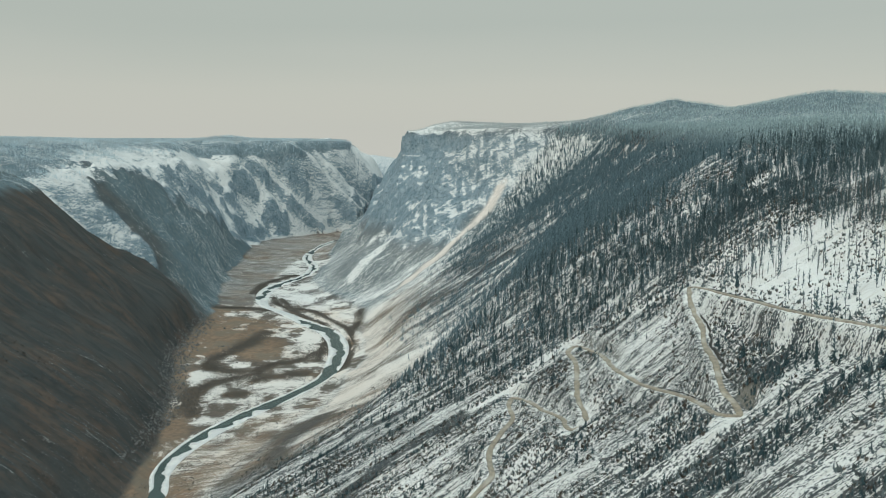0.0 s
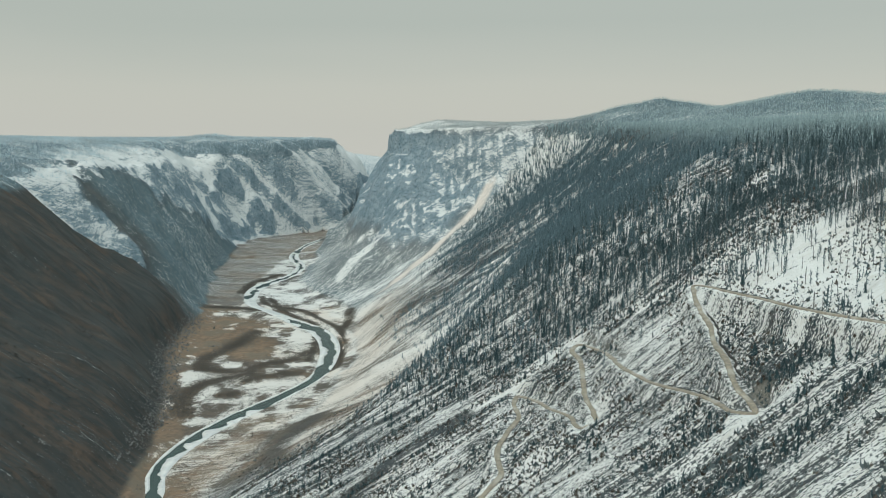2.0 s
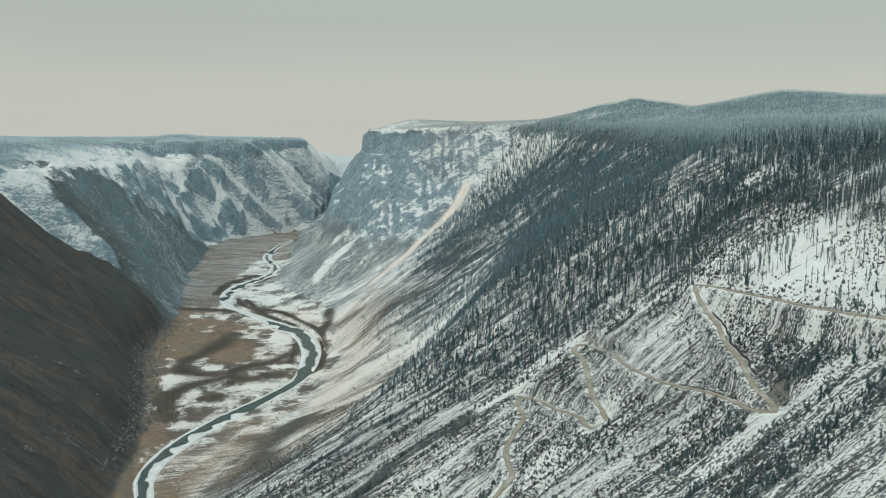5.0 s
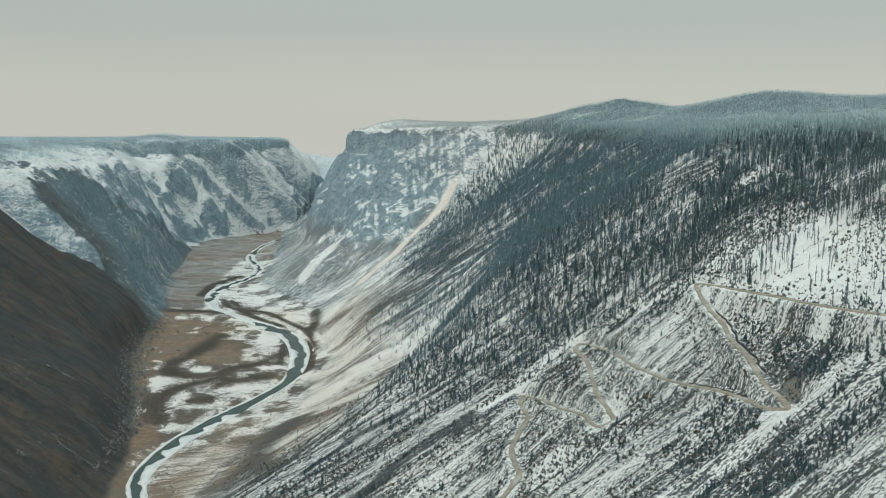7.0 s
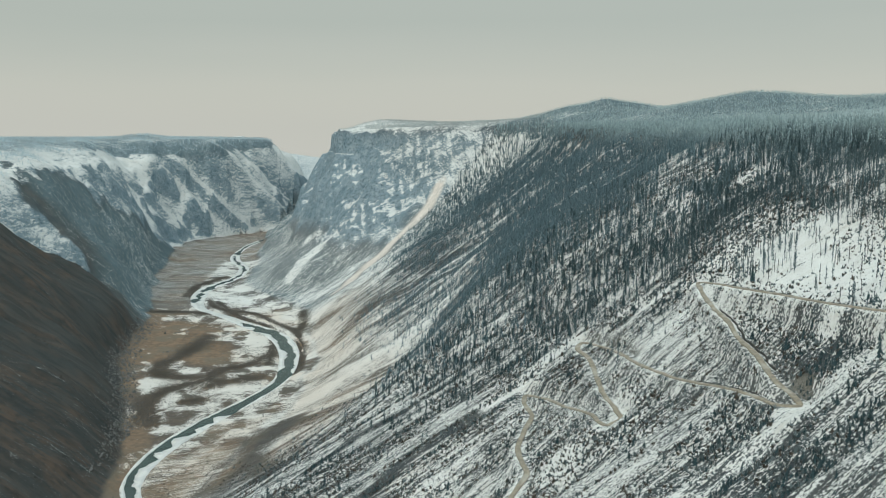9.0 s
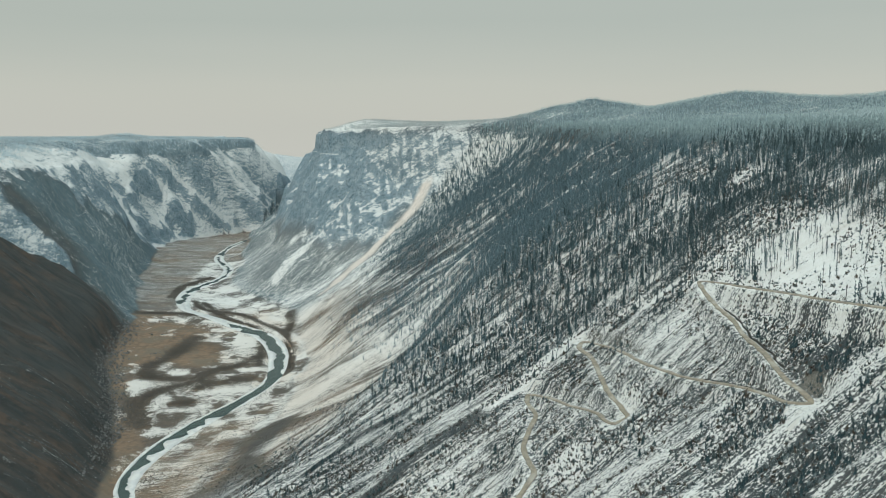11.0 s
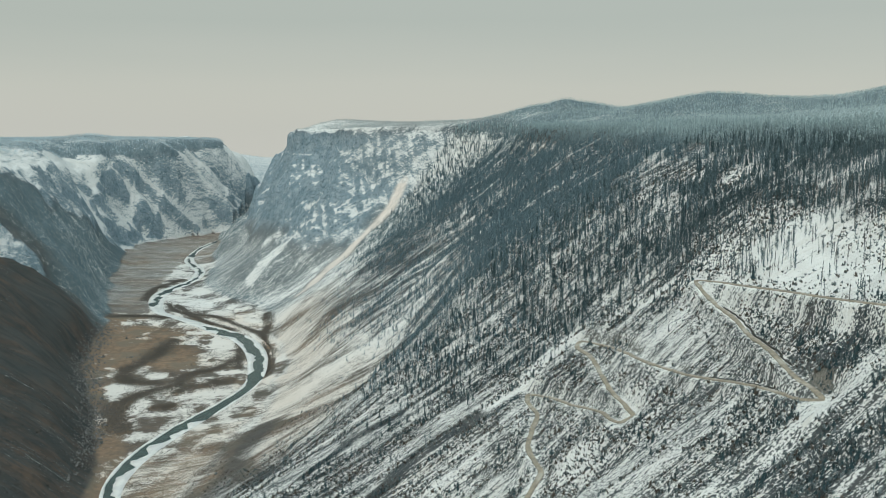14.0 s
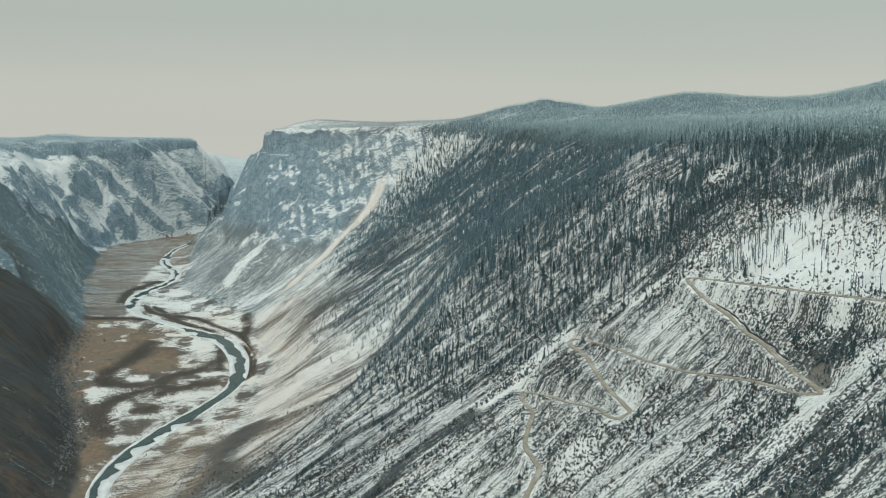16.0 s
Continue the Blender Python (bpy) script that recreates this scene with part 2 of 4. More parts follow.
# ---- terrain ----
def curve(ys, vs, y):
    """Smooth curve through (ys, vs), linear past its ends."""
    ys, vs = np.asarray(ys, float), np.asarray(vs, float)
    m = np.gradient(vs, ys)
    y = np.asarray(y, float)
    k = np.clip(np.searchsorted(ys, y) - 1, 0, len(ys) - 2)
    h = ys[k + 1] - ys[k]
    t = np.clip((y - ys[k]) / h, 0, 1)
    out = ((2 * t**3 - 3 * t**2 + 1) * vs[k] + (t**3 - 2 * t**2 + t) * h * m[k]
           + (3 * t**2 - 2 * t**3) * vs[k + 1] + (t**3 - t**2) * h * m[k + 1])
    return out + m[0] * np.minimum(y - ys[0], 0) + m[-1] * np.maximum(y - ys[-1], 0)


def smooth(a, b, v):
    t = np.clip((np.asarray(v, float) - a) / (b - a), 0, 1)
    return t * t * (3 - 2 * t)


def hash2(i, j, seed):
    h = (i.astype(np.int64) * 374761393 + j.astype(np.int64) * 668265263 + seed * 974711) & 0xFFFFFFFF
    h = ((h ^ (h >> 13)) * 1274126177) & 0xFFFFFFFF
    return ((h ^ (h >> 16)) & 0xFFFF) / 65535.0


def vnoise(x, y, seed=0):
    """Value noise in -1..1 with cells one unit wide."""
    i, j = np.floor(x), np.floor(y)
    u, v = x - i, y - j
    u, v = u * u * u * (u * (6 * u - 15) + 10), v * v * v * (v * (6 * v - 15) + 10)
    a, b = hash2(i, j, seed), hash2(i + 1, j, seed)
    c, d = hash2(i, j + 1, seed), hash2(i + 1, j + 1, seed)
    return 2 * (a + (b - a) * u + (c - a) * v + (a - b - c + d) * u * v) - 1


def fbm(x, y, seed=0, octaves=4):
    return sum(vnoise(x * 2**n + 7.3 * n, y * 2**n - 3.1 * n, seed + n) / 2**n for n in range(octaves))


def ridged(x, y, seed=0, octaves=3):
    return sum((1 - 2 * np.abs(vnoise(x * 2**n + 3.7 * n, y * 2**n, seed + n))) / 2**n for n in range(octaves))


# where each height of the right-hand valley side lies, going up the valley
RIGHT_Y = (-400, 200, 350, 450, 600, 800, 1000, 1250, 1500, 1700, 1850, 2000, 2150, 2300, 2500, 2800, 3100, 3600)
RIGHT = {
    -346: (-331, -331, -311, -300, -265, -232, -187, -136, -150, -215, -280, -313, -318, -316, -310, -298, -170, 50),
    -300: (-232, -232, -212, -186, -188, -120, -56, -64, -83, -101, -202, -205, -231, -246, -263, -255, -130, 100),
    -250: (-153, -155, -103, -53, -91, -52, 24, 16, -14, -7, -111, -155, -191, -203, -208, -215, -95, 130),
    -150: (54, 42, 77, 89, 90, 66, 116, 161, 152, 136, 33, -89, -139, -150, -160, -150, -50, 170),
    -50: (194, 200, 227, 246, 240, 225, 274, 295, 294, 256, 133, 5, -95, -118, -75, -60, 0, 220),
    -5: (286, 306, 328, 350, 379, 328, 353, 377, 345, 310, 213, 22, -88, -110, -50, -20, 40, 260),
}
# the left-hand side
LEFT_Y = (-400, 400, 780, 980, 1110, 1220, 1350, 1470, 1590, 1690, 1850, 2000, 2200, 2350, 2500, 2650, 2750, 2850, 2950, 3100, 3600)
LEFT = {
    -346: (-330, -294, -294, -322, -353, -378, -405, -423, -424, -440, -484, -503, -505, -545, -560, -530, -430, -330, -235, -185, -200),
    -300: (-400, -355, -350, -377, -405, -433, -449, -460, -485, -490, -525, -530, -545, -583, -602, -578, -484, -384, -272, -205, -235),
    -200: (-520, -490, -490, -520, -540, -545, -565, -590, -590, -590, -590, -588, -605, -645, -670, -656, -571, -471, -340, -250, -285),
    -100: (-660, -640, -640, -660, -670, -670, -685, -705, -690, -680, -665, -655, -680, -705, -735, -730, -655, -540, -415, -325, -400),
    -40: (-780, -760, -760, -780, -785, -790, -810, -850, -870, -850, -860, -850, -845, -850, -865, -870, -805, -645, -500, -402, -490),
}
# hills on the two plateaus: x, y, height, radius
HILLS = ((454, 1754, 34, 75), (300, 1750, 21, 120), (680, 1560, 48, 130), (1000, 1320, 55, 135), (45, 2300, 13, 75), (445, 1724, 9, 20), (1200, 1000, 52, 300),
         (-900, 2900, 3, 260), (-745, 2960, 17, 55), (-520, 3050, 6, 160), (-1100, 2000, 10, 300))
# a side gully behind the first spur of the left-hand side
GULLY = ((-790, -720, -650, -590, -537, -470, -430), (1500, 1490, 1480, 1515, 1570, 1612, 1628))
RIVER_Z = -351.0


def bank(x, y, ys, table, sign):
    """Height of a valley side at x, y: levels passed one after another, smoothly, going outwards from the floor."""
    levels = np.array(sorted(table))
    pos = np.array([sign * curve(ys, table[v], y) for v in levels])
    for k in range(1, len(levels)):
        pos[k] = np.maximum(pos[k], pos[k - 1] + 4)
    s = sign * x
    d = (levels[1:, None] - levels[:-1, None]) / (pos[1:] - pos[:-1])
    m = np.zeros_like(pos)
    m[1:-1] = 2 * d[1:] * d[:-1] / (d[1:] + d[:-1])
    m[0], m[-1] = 0.12, 0.1
    out = np.where(s < pos[0], levels[0] + 0.12 * np.maximum(s - pos[0], -25), levels[-1])
    for k in range(len(levels) - 1):
        h = pos[k + 1] - pos[k]
        t = (s - pos[k]) / h
        inside = (t >= 0) & (t < 1)
        t = np.clip(t, 0, 1)
        z = ((2 * t**3 - 3 * t**2 + 1) * levels[k] + (t**3 - 2 * t**2 + t) * h * m[k]
             + (3 * t**2 - 2 * t**3) * levels[k + 1] + (t**3 - t**2) * h * m[k + 1])
        out = np.where(inside, z, out)
    past = np.maximum(s - pos[-1], 0)
    return out, past


def base_height(x, y):
    """The large shape of the land, before gullies, crags and the road."""
    shape = np.shape(x)
    x, y = np.ravel(np.asarray(x, float)), np.ravel(np.asarray(y, float))
    zr, pr = bank(x, y, RIGHT_Y, RIGHT, 1)
    zl, pl = bank(x, y, LEFT_Y, LEFT, -1)
    zr = zr + 0.1 * 220 * (1 - np.exp(-pr / 220))
    zl = zl + 0.01 * 150 * (1 - np.exp(-pl / 150))
    zr = zr - 17 * smooth(1980, 2120, y) * (1 - smooth(2350, 2600, y)) * smooth(-60, -15, zr) * np.exp(-pr / 60)
    z = np.maximum(zr, zl)
    hills = sum(h * np.exp(-((x - a) ** 2 + (y - b) ** 2) / (2 * r * r)) for a, b, h, r in HILLS)
    top = np.maximum(smooth(-60, 10, zr), smooth(-60, -30, zl))
    z = z + hills * top - top * (0.014 * np.maximum(y - 2500, 0) + 0.012 * np.clip(y - 1900, 0, 600))
    off = y - curve(*GULLY, x) - 16
    z = z - 20 * np.exp(-((off / 20) ** 2)) * smooth(-420, -500, x) * smooth(-860, -760, x)
    # the shelf that carries the upper road, and the hollow of the snow field above it
    z = z + 6 * np.exp(-((x - 157) / 26) ** 2 - ((y - 435) / 75) ** 2) - 9 * np.exp(-((x - 226) / 26) ** 2 - ((y - 455) / 42) ** 2)  # shelf below, hollow above
    # a low ridge closes the valley far away
    z = np.maximum(z, -350 + 190 * smooth(3500, 4300, y) + 12 * np.sin(x / 90.0) * smooth(3900, 4300, y))
    return np.reshape(z, shape)

# river line and width, from the near bend up the valley
RIVER = ((-262, 640), (-272, 720), (-274, 801), (-285, 840), (-286, 880), (-277, 934), (-254, 999), (-223, 1063), (-190, 1129), (-168, 1191),
         (-161, 1285), (-172, 1390), (-199, 1469), (-250, 1543), (-307, 1625), (-347, 1677), (-374, 1774), (-373, 1905), (-330, 2026),
         (-324, 2143), (-370, 2344), (-372, 2440), (-356, 2601), (-335, 2680), (-290, 2800), (-240, 2950), (-170, 3200))
# the road: x, y, z along its hairpins, from the plateau downhill
UPPER_ROAD = ((222, 180, -56), (190, 262, -66), (172, 320, -74), (165, 362, -79), (161, 398, -83), (161, 451, -88.5), (161, 494, -93.5), (162, 530, -97.5),
             (160, 551, -100.5), (153, 530, -103), (147.6, 500, -106.3), (143.5, 470, -108.2), (136.2, 441, -110.3), (133.8, 416, -112.4), (129, 393, -114.8), (127, 376, -117),
             (128, 364, -119), (127, 358, -120.5), (121, 363, -122), (118.5, 378, -123.6), (118, 396, -126), (115, 414, -128.8), (111, 431, -131.8), (107, 450, -135), (104.5, 474, -137.8),
             (102, 498, -140.2), (103, 535, -143.8), (100.5, 565, -146.9), (92, 591, -150.5))
LOWER_ROAD = ((87, 583, -151), (87.7, 555, -152), (83.6, 523, -155.7), (80.5, 497, -158), (81, 476, -160.5),
             (80, 464, -162.5), (74.5, 462, -164), (69.4, 489, -167), (62, 518, -171.8), (54.4, 551, -176.5), (47, 567, -180.3), (44, 555, -182), (46, 540, -184),
             (36, 518, -188), (29.4, 502, -191.5), (28, 482, -193.5), (28.5, 472, -195.5), (22, 462, -198.5), (15, 453, -203), (4, 430, -210),
             (-4, 400, -216), (-8, 370, -221), (-16, 350, -226), (-30, 372, -231), (-38, 410, -236), (-50, 450, -243))
ROAD_LINE = UPPER_ROAD + LOWER_ROAD

# willow thickets on the valley floor: a line and half a width each
THICKETS = (
    (((-299, 1458), (-325, 1337), (-345, 1286), (-334, 1231), (-288, 1206)), 9), (((-193, 1330), (-223, 1270), (-255, 1250), (-266, 1204)), 7),
    (((-266, 1204), (-294, 1179), (-323, 1138), (-327, 1097), (-305, 1018)), 9), (((-200, 1206), (-228, 1190)), 13), (((-250, 1195), (-262, 1165)), 9),
    (((-146, 1225), (-143, 1299), (-152, 1404), (-160, 1467), (-205, 1558), (-258, 1640), (-310, 1668), (-352, 1770)), 4),
    (((-332, 1751), (-267, 1596), (-212, 1518), (-193, 1408), (-190, 1268)), 4), (((-440, 1650), (-376, 1656), (-329, 1634)), 7),
    (((-157, 1480), (-150, 1531), (-154, 1603)), 6), (((-400, 1800), (-395, 1930), (-352, 2040)), 6), (((-280, 1105), (-255, 1110)), 8))


# the far wall: dark flatirons and pale fans between them, as apex and two feet; bearing (metres across in 1000 along the valley) and height of each
FLATIRONS = ((-229, -108, -257, -205, -209, -216), (-252, -192, -275, -310, -219, -320), (-196, -146, -218, -325, -171, -333), (-172, -190, -179, -245, -157, -298),
             (-98, -200, -123, -306, -76, -330), (-136, -288, -143, -340, -127, -348))
FANS = ((-168, -205, -173, -345, -137, -345), (-259, -120, -253, -192, -237, -130), (-119, -300, -124, -350, -113, -350), (-219, -200, -226, -300, -217, -300),
        (-192, -250, -200, -325, -193, -325))
CHUTE = ((-206, -195, -182, -170), (-100, -145, -195, -268))


def wedge(x, y, z, corners):
    """How far inside a triangle on the wall a place lies, 0 to 1, with ragged edges."""
    n = fbm(x / 22, y / 22, 161, 3)
    b, h = 1000 * x / y + 5 * n, z + 14 * fbm(x / 30, y / 30, 165, 3)
    (b0, z0, b1, z1, b2, z2), out = corners, 1.0
    turn = (b1 - b0) * (z2 - z0) - (b2 - b0) * (z1 - z0)
    for p, q, r, t in ((b0, z0, b1, z1), (b1, z1, b2, z2), (b2, z2, b0, z0)):
        out = np.minimum(out, ((r - p) * (h - q) - (b - p) * (t - q)) / np.hypot(2.8 * (r - p), t - q) * 2.8 * np.sign(turn) / 5.0)
    return smooth(-0.7, 0.8, out)


def resample(points, gap):
    """Even points along a smooth curve through the given ones."""
    p = np.array(points, float)
    s = np.r_[0, np.cumsum(np.linalg.norm(np.diff(p[:, :2], axis=0), axis=1))]
    at = np.arange(0, s[-1], gap)
    return np.stack([curve(s, p[:, k], at) for k in range(p.shape[1])], 1)


def near_line(x, y, line, reach):
    """Distance to a line of points and the index of the nearest one (far points: a large distance)."""
    dist, which = np.full(x.shape, 1e6), np.zeros(x.shape, int)
    for a in range(0, len(line), 24):
        part_ = line[a:a + 24]
        lo, hi = part_[:, :2].min(0) - reach, part_[:, :2].max(0) + reach
        ids = np.nonzero((x > lo[0]) & (x < hi[0]) & (y > lo[1]) & (y < hi[1]))[0]
        if len(ids):
            d = np.hypot(x[ids, None] - part_[:, 0], y[ids, None] - part_[:, 1])
            k, d = d.argmin(1), d.min(1)
            better = d < dist[ids]
            dist[ids[better]], which[ids[better]] = d[better], k[better] + a
    return dist, which


river_line = resample(RIVER, 6.0)
road_line = resample(ROAD_LINE, 1.5)


def river_half(y):
    return 8.0 - 3.5 * smooth(2100, 2400, y) + 2.0 * np.sin(y / 70.0) + 4.5 * smooth(1150, 1280, y) * (1 - smooth(1500, 1650, y)) + 3 * smooth(1650, 1800, y)


def side_masks(x, y):
    w = smooth(750, 1150, y)
    wx = x + w * (12 * fbm(x / 130, y / 130, 11, 3)) * (1 + 1.6 * smooth(2100, 2600, y))
    wy = y + w * (12 * fbm(x / 130, y / 130, 21, 3)) * (1 + 2.2 * smooth(2100, 2600, y))
    # buttresses along the far wall
    slant = (x + y) / 1.414 + 0.9 * base_height(wx, wy)
    push = 34 * smooth(2250, 2550, y) * smooth(-150, -250, x) * (vnoise(slant / 75, (x - y) / 500, 25) + 0.4 * vnoise(slant / 34, (x - y) / 300, 26))
    wx, wy = wx - 0.7 * push, wy + 0.7 * push
    z = base_height(wx, wy)
    axis = curve((-400, 600, 900, 1250, 1700, 2300, 2900, 3600), (-285, -279, -286, -270, -330, -380, -290, -120), y)
    return z, x > axis


def ribs(x, y):
    """Ribs that run down the valley sides, coarse and fine, about -1 to 1.5."""
    drift = fbm(x / 90, y / 90, 5, 3) * (1 - 0.75 * smooth(800, 1200, y))
    y = y - 0.15 * x * (1 - smooth(800, 1100, y))
    return ridged(y / 34 + 0.7 * drift, x / 300 + 0.2 * drift, 31, 2), ridged(y / 11 + 0.9 * drift, x / 110, 41, 2)


def slope_bands(x, y):
    """Bands of brush and of open snow down the near slope, broad and narrow, -1 to 1."""
    y = y - 0.15 * x
    return vnoise(y / 8 + 0.35 * vnoise(x / 80, y / 80, 6), x / 130, 241), vnoise(y / 4.6 + 0.5 * vnoise(x / 70, y / 70, 5), x / 70, 141)


def fall_lines(x, y):
    """For each place, where along the valley its fall line reaches the floor."""
    ax, ay = np.arange(-1250, 1251, 25.0), np.arange(0, 3601, 25.0)
    px, py = (g.ravel() for g in np.meshgrid(ax, ay))
    for _ in range(70):
        h = base_height(px, py)
        gx_, gy_ = base_height(px + 6, py) - h, base_height(px, py + 6) - h
        slope = np.hypot(gx_, gy_) + 1e-6
        go = 14.0 * smooth(-344, -325, h) * smooth(0.1, 0.6, slope) / slope
        px, py = px - go * gx_, py - go * gy_
    bend = smooth(2100, 2700, py) * smooth(-250, -400, px)
    u = (py + 0.9 * bend * (px + 600)).reshape(len(ay), len(ax))
    fi, fj = np.clip((x - ax[0]) / 25, 0, len(ax) - 1.01), np.clip((y - ay[0]) / 25, 0, len(ay) - 1.01)
    i, j = fi.astype(int), fj.astype(int)
    p, q = fi - i, fj - j
    at = (u[j, i] * (1 - p) + u[j, i + 1] * p) * (1 - q) + (u[j + 1, i] * (1 - p) + u[j + 1, i + 1] * p) * q
    return np.where(y < 25, y, at)


def height(x, y):
    """Height of the finished ground."""
    x, y = np.asarray(x, float), np.asarray(y, float)
    z, right = side_masks(x, y)
    side = smooth(-338, -290, z) * (1 - np.where(right, smooth(-35, 5, z), smooth(-90, -50, z)))
    crag = np.where(right, smooth(1700, 1850, y), smooth(1500, 1650, y))
    rib, rib2 = ribs(x, y)
    road_d, _ = near_line(x, y, road_line, 30)
    z = z + side * (1 - crag) * (0.25 + 0.75 * smooth(6, 26, road_d)) * np.where(right, 2.3 * rib + 0.75 * rib2, 4.0 * ridged(y / 95 + 0.1 * rib, x / 420, 35, 2) + 3.6 * rib + 1.2 * rib2)
    far = smooth(2200, 2500, y) * ~right
    crag = crag * np.where(right, 0.3 + 0.7 * smooth(-275, -205, z), 1.0)
    crag = crag * (1 - smooth(3200, 3500, y))
    z = z + side * crag * ((9 - 1 * far) * ridged(x / 120, y / 120, 51, 3) + (6.5 - 3.5 * far) * ridged(x / 40, y / 40, 61, 3))
    z = z + side * crag * (2.6 - 1.6 * far) * ridged(x / 17, y / 17, 68, 2)
    ledge = z / 23 + 0.6 * fbm(x / 70, y / 70, 65, 2)
    z = z + side * crag * right * smooth(-250, -205, z) * 1.4 * (smooth(0.25, 0.75, ledge - np.floor(ledge)) - (ledge - np.floor(ledge)))
    t = np.clip((z + 66) / 44, 0, 1)
    tower = right * smooth(1990, 2060, y) * (1 - smooth(2330, 2420, y)) * smooth(-38, -62, x + 9 * fbm(x / 25, y / 25, 77, 2))
    z = z + tower * 44 * (smooth(0.28, 0.62, t) - t)
    z = z + smooth(-60, 0, z) * 2.5 * fbm(x / 110, y / 110, 71, 3)
    z = z + (1 - smooth(-347, -335, z)) * 0.7 * fbm(x / 45, y / 45, 81, 3)
    far = smooth(2350, 2450, y) * ~right
    if np.any(far > 0):
        z = z + 9 * far * side * np.clip(sum(wedge(x, np.maximum(y, 1500), z, c) for c in FLATIRONS), 0, 1)
    d, k = near_line(x, y, river_line, 40)
    half = river_half(river_line[k, 1])
    bed = RIVER_Z - 1.5 + 3.2 * smooth(0.0, 9.0, d - half + 2)
    z = np.where(d < half + 9, np.minimum(z, bed), z)
    d, k = near_line(x, y, road_line, 20)
    z = z + (road_line[k, 2] - 0.6 - z) * (1 - smooth(3.4, 8.5 + 9 * np.exp(-((x - 124) ** 2 + (y - 352) ** 2) / 150), d))
    return z


def axis_steps(spans):
    out = [np.array([spans[0][0]], float)]
    for a, b, step in spans:
        out.append(np.linspace(a, b, max(2, int(round((b - a) / step)) + 1))[1:])
    return np.concatenate(out)


def mesh_object(name, verts, faces, material, parent=None, smooth_faces=False):
    """An object from arrays; faces all have the same number of corners."""
    verts, faces = np.asarray(verts, np.float32), np.asarray(faces, np.int32)
    me = bpy.data.meshes.new(name)
    me.vertices.add(len(verts))
    me.vertices.foreach_set("co", verts.ravel())
    me.loops.add(faces.size)
    me.loops.foreach_set("vertex_index", faces.ravel())
    me.polygons.add(len(faces))
    me.polygons.foreach_set("loop_start", np.arange(0, faces.size, faces.shape[1], dtype=np.int32))
    me.polygons.foreach_set("use_smooth", np.full(len(faces), smooth_faces))
    me.update(calc_edges=True)
    me.materials.append(material)
    ob = new(name, me)
    if parent:
        ob.parent = parent
    return ob


# ---- the ground, one sheet ----
gx = axis_steps([(-4700, -2000, 300), (-2000, -1100, 60), (-1100, -830, 18), (-830, -130, 4.0), (-130, 330, 2.3), (330, 620, 6), (620, 1200, 20),
                 (1200, 2200, 80), (2200, 4700, 300)])
gy = axis_steps([(-4700, -1500, 400), (-1500, -200, 100), (-200, 200, 16), (200, 640, 2.1), (640, 1000, 3.2), (1000, 1600, 4.6), (1600, 2450, 4.8),
                 (2450, 3150, 5.5), (3150, 3700, 25), (3700, 4750, 70)])
X, Y = np.meshgrid(gx, gy)
fx, fy = X.ravel(), Y.ravel()
Z = height(fx, fy)
nx, ny = len(gx), len(gy)
corner = (np.arange(ny - 1)[:, None] * nx + np.arange(nx - 1)).ravel()
ground = mesh_object("ground", np.stack([fx, fy, Z], 1), np.stack([corner, corner + 1, corner + nx + 1, corner + nx], 1), GROUND, None, True)
tagged(ground, "steep river valley with snow streaked dark scree", "ground", kind="structure")


def blob(x, y, cx, cy, rx, ry, soft=0.4):
    return 1 - smooth(1 - soft, 1 + soft, np.hypot((x - cx) / rx, (y - cy) / ry))


def strip(x, y, points, half, soft):
    line = resample(points, min(half, 8.0))
    d, _ = near_line(x, y, line, half + soft + 5)
    return 1 - smooth(half - soft * 0.5, half + soft, d)


def left_woods(y):
    """Lower edge of the woods on the left-hand plateau."""
    return curve((1400, 1532, 1637, 1909, 2254, 2600, 2690, 2758, 2868, 3000, 3200), (-100, -96, -78, -62, -60, -85, -100, -102, -85, -78, -78), y)


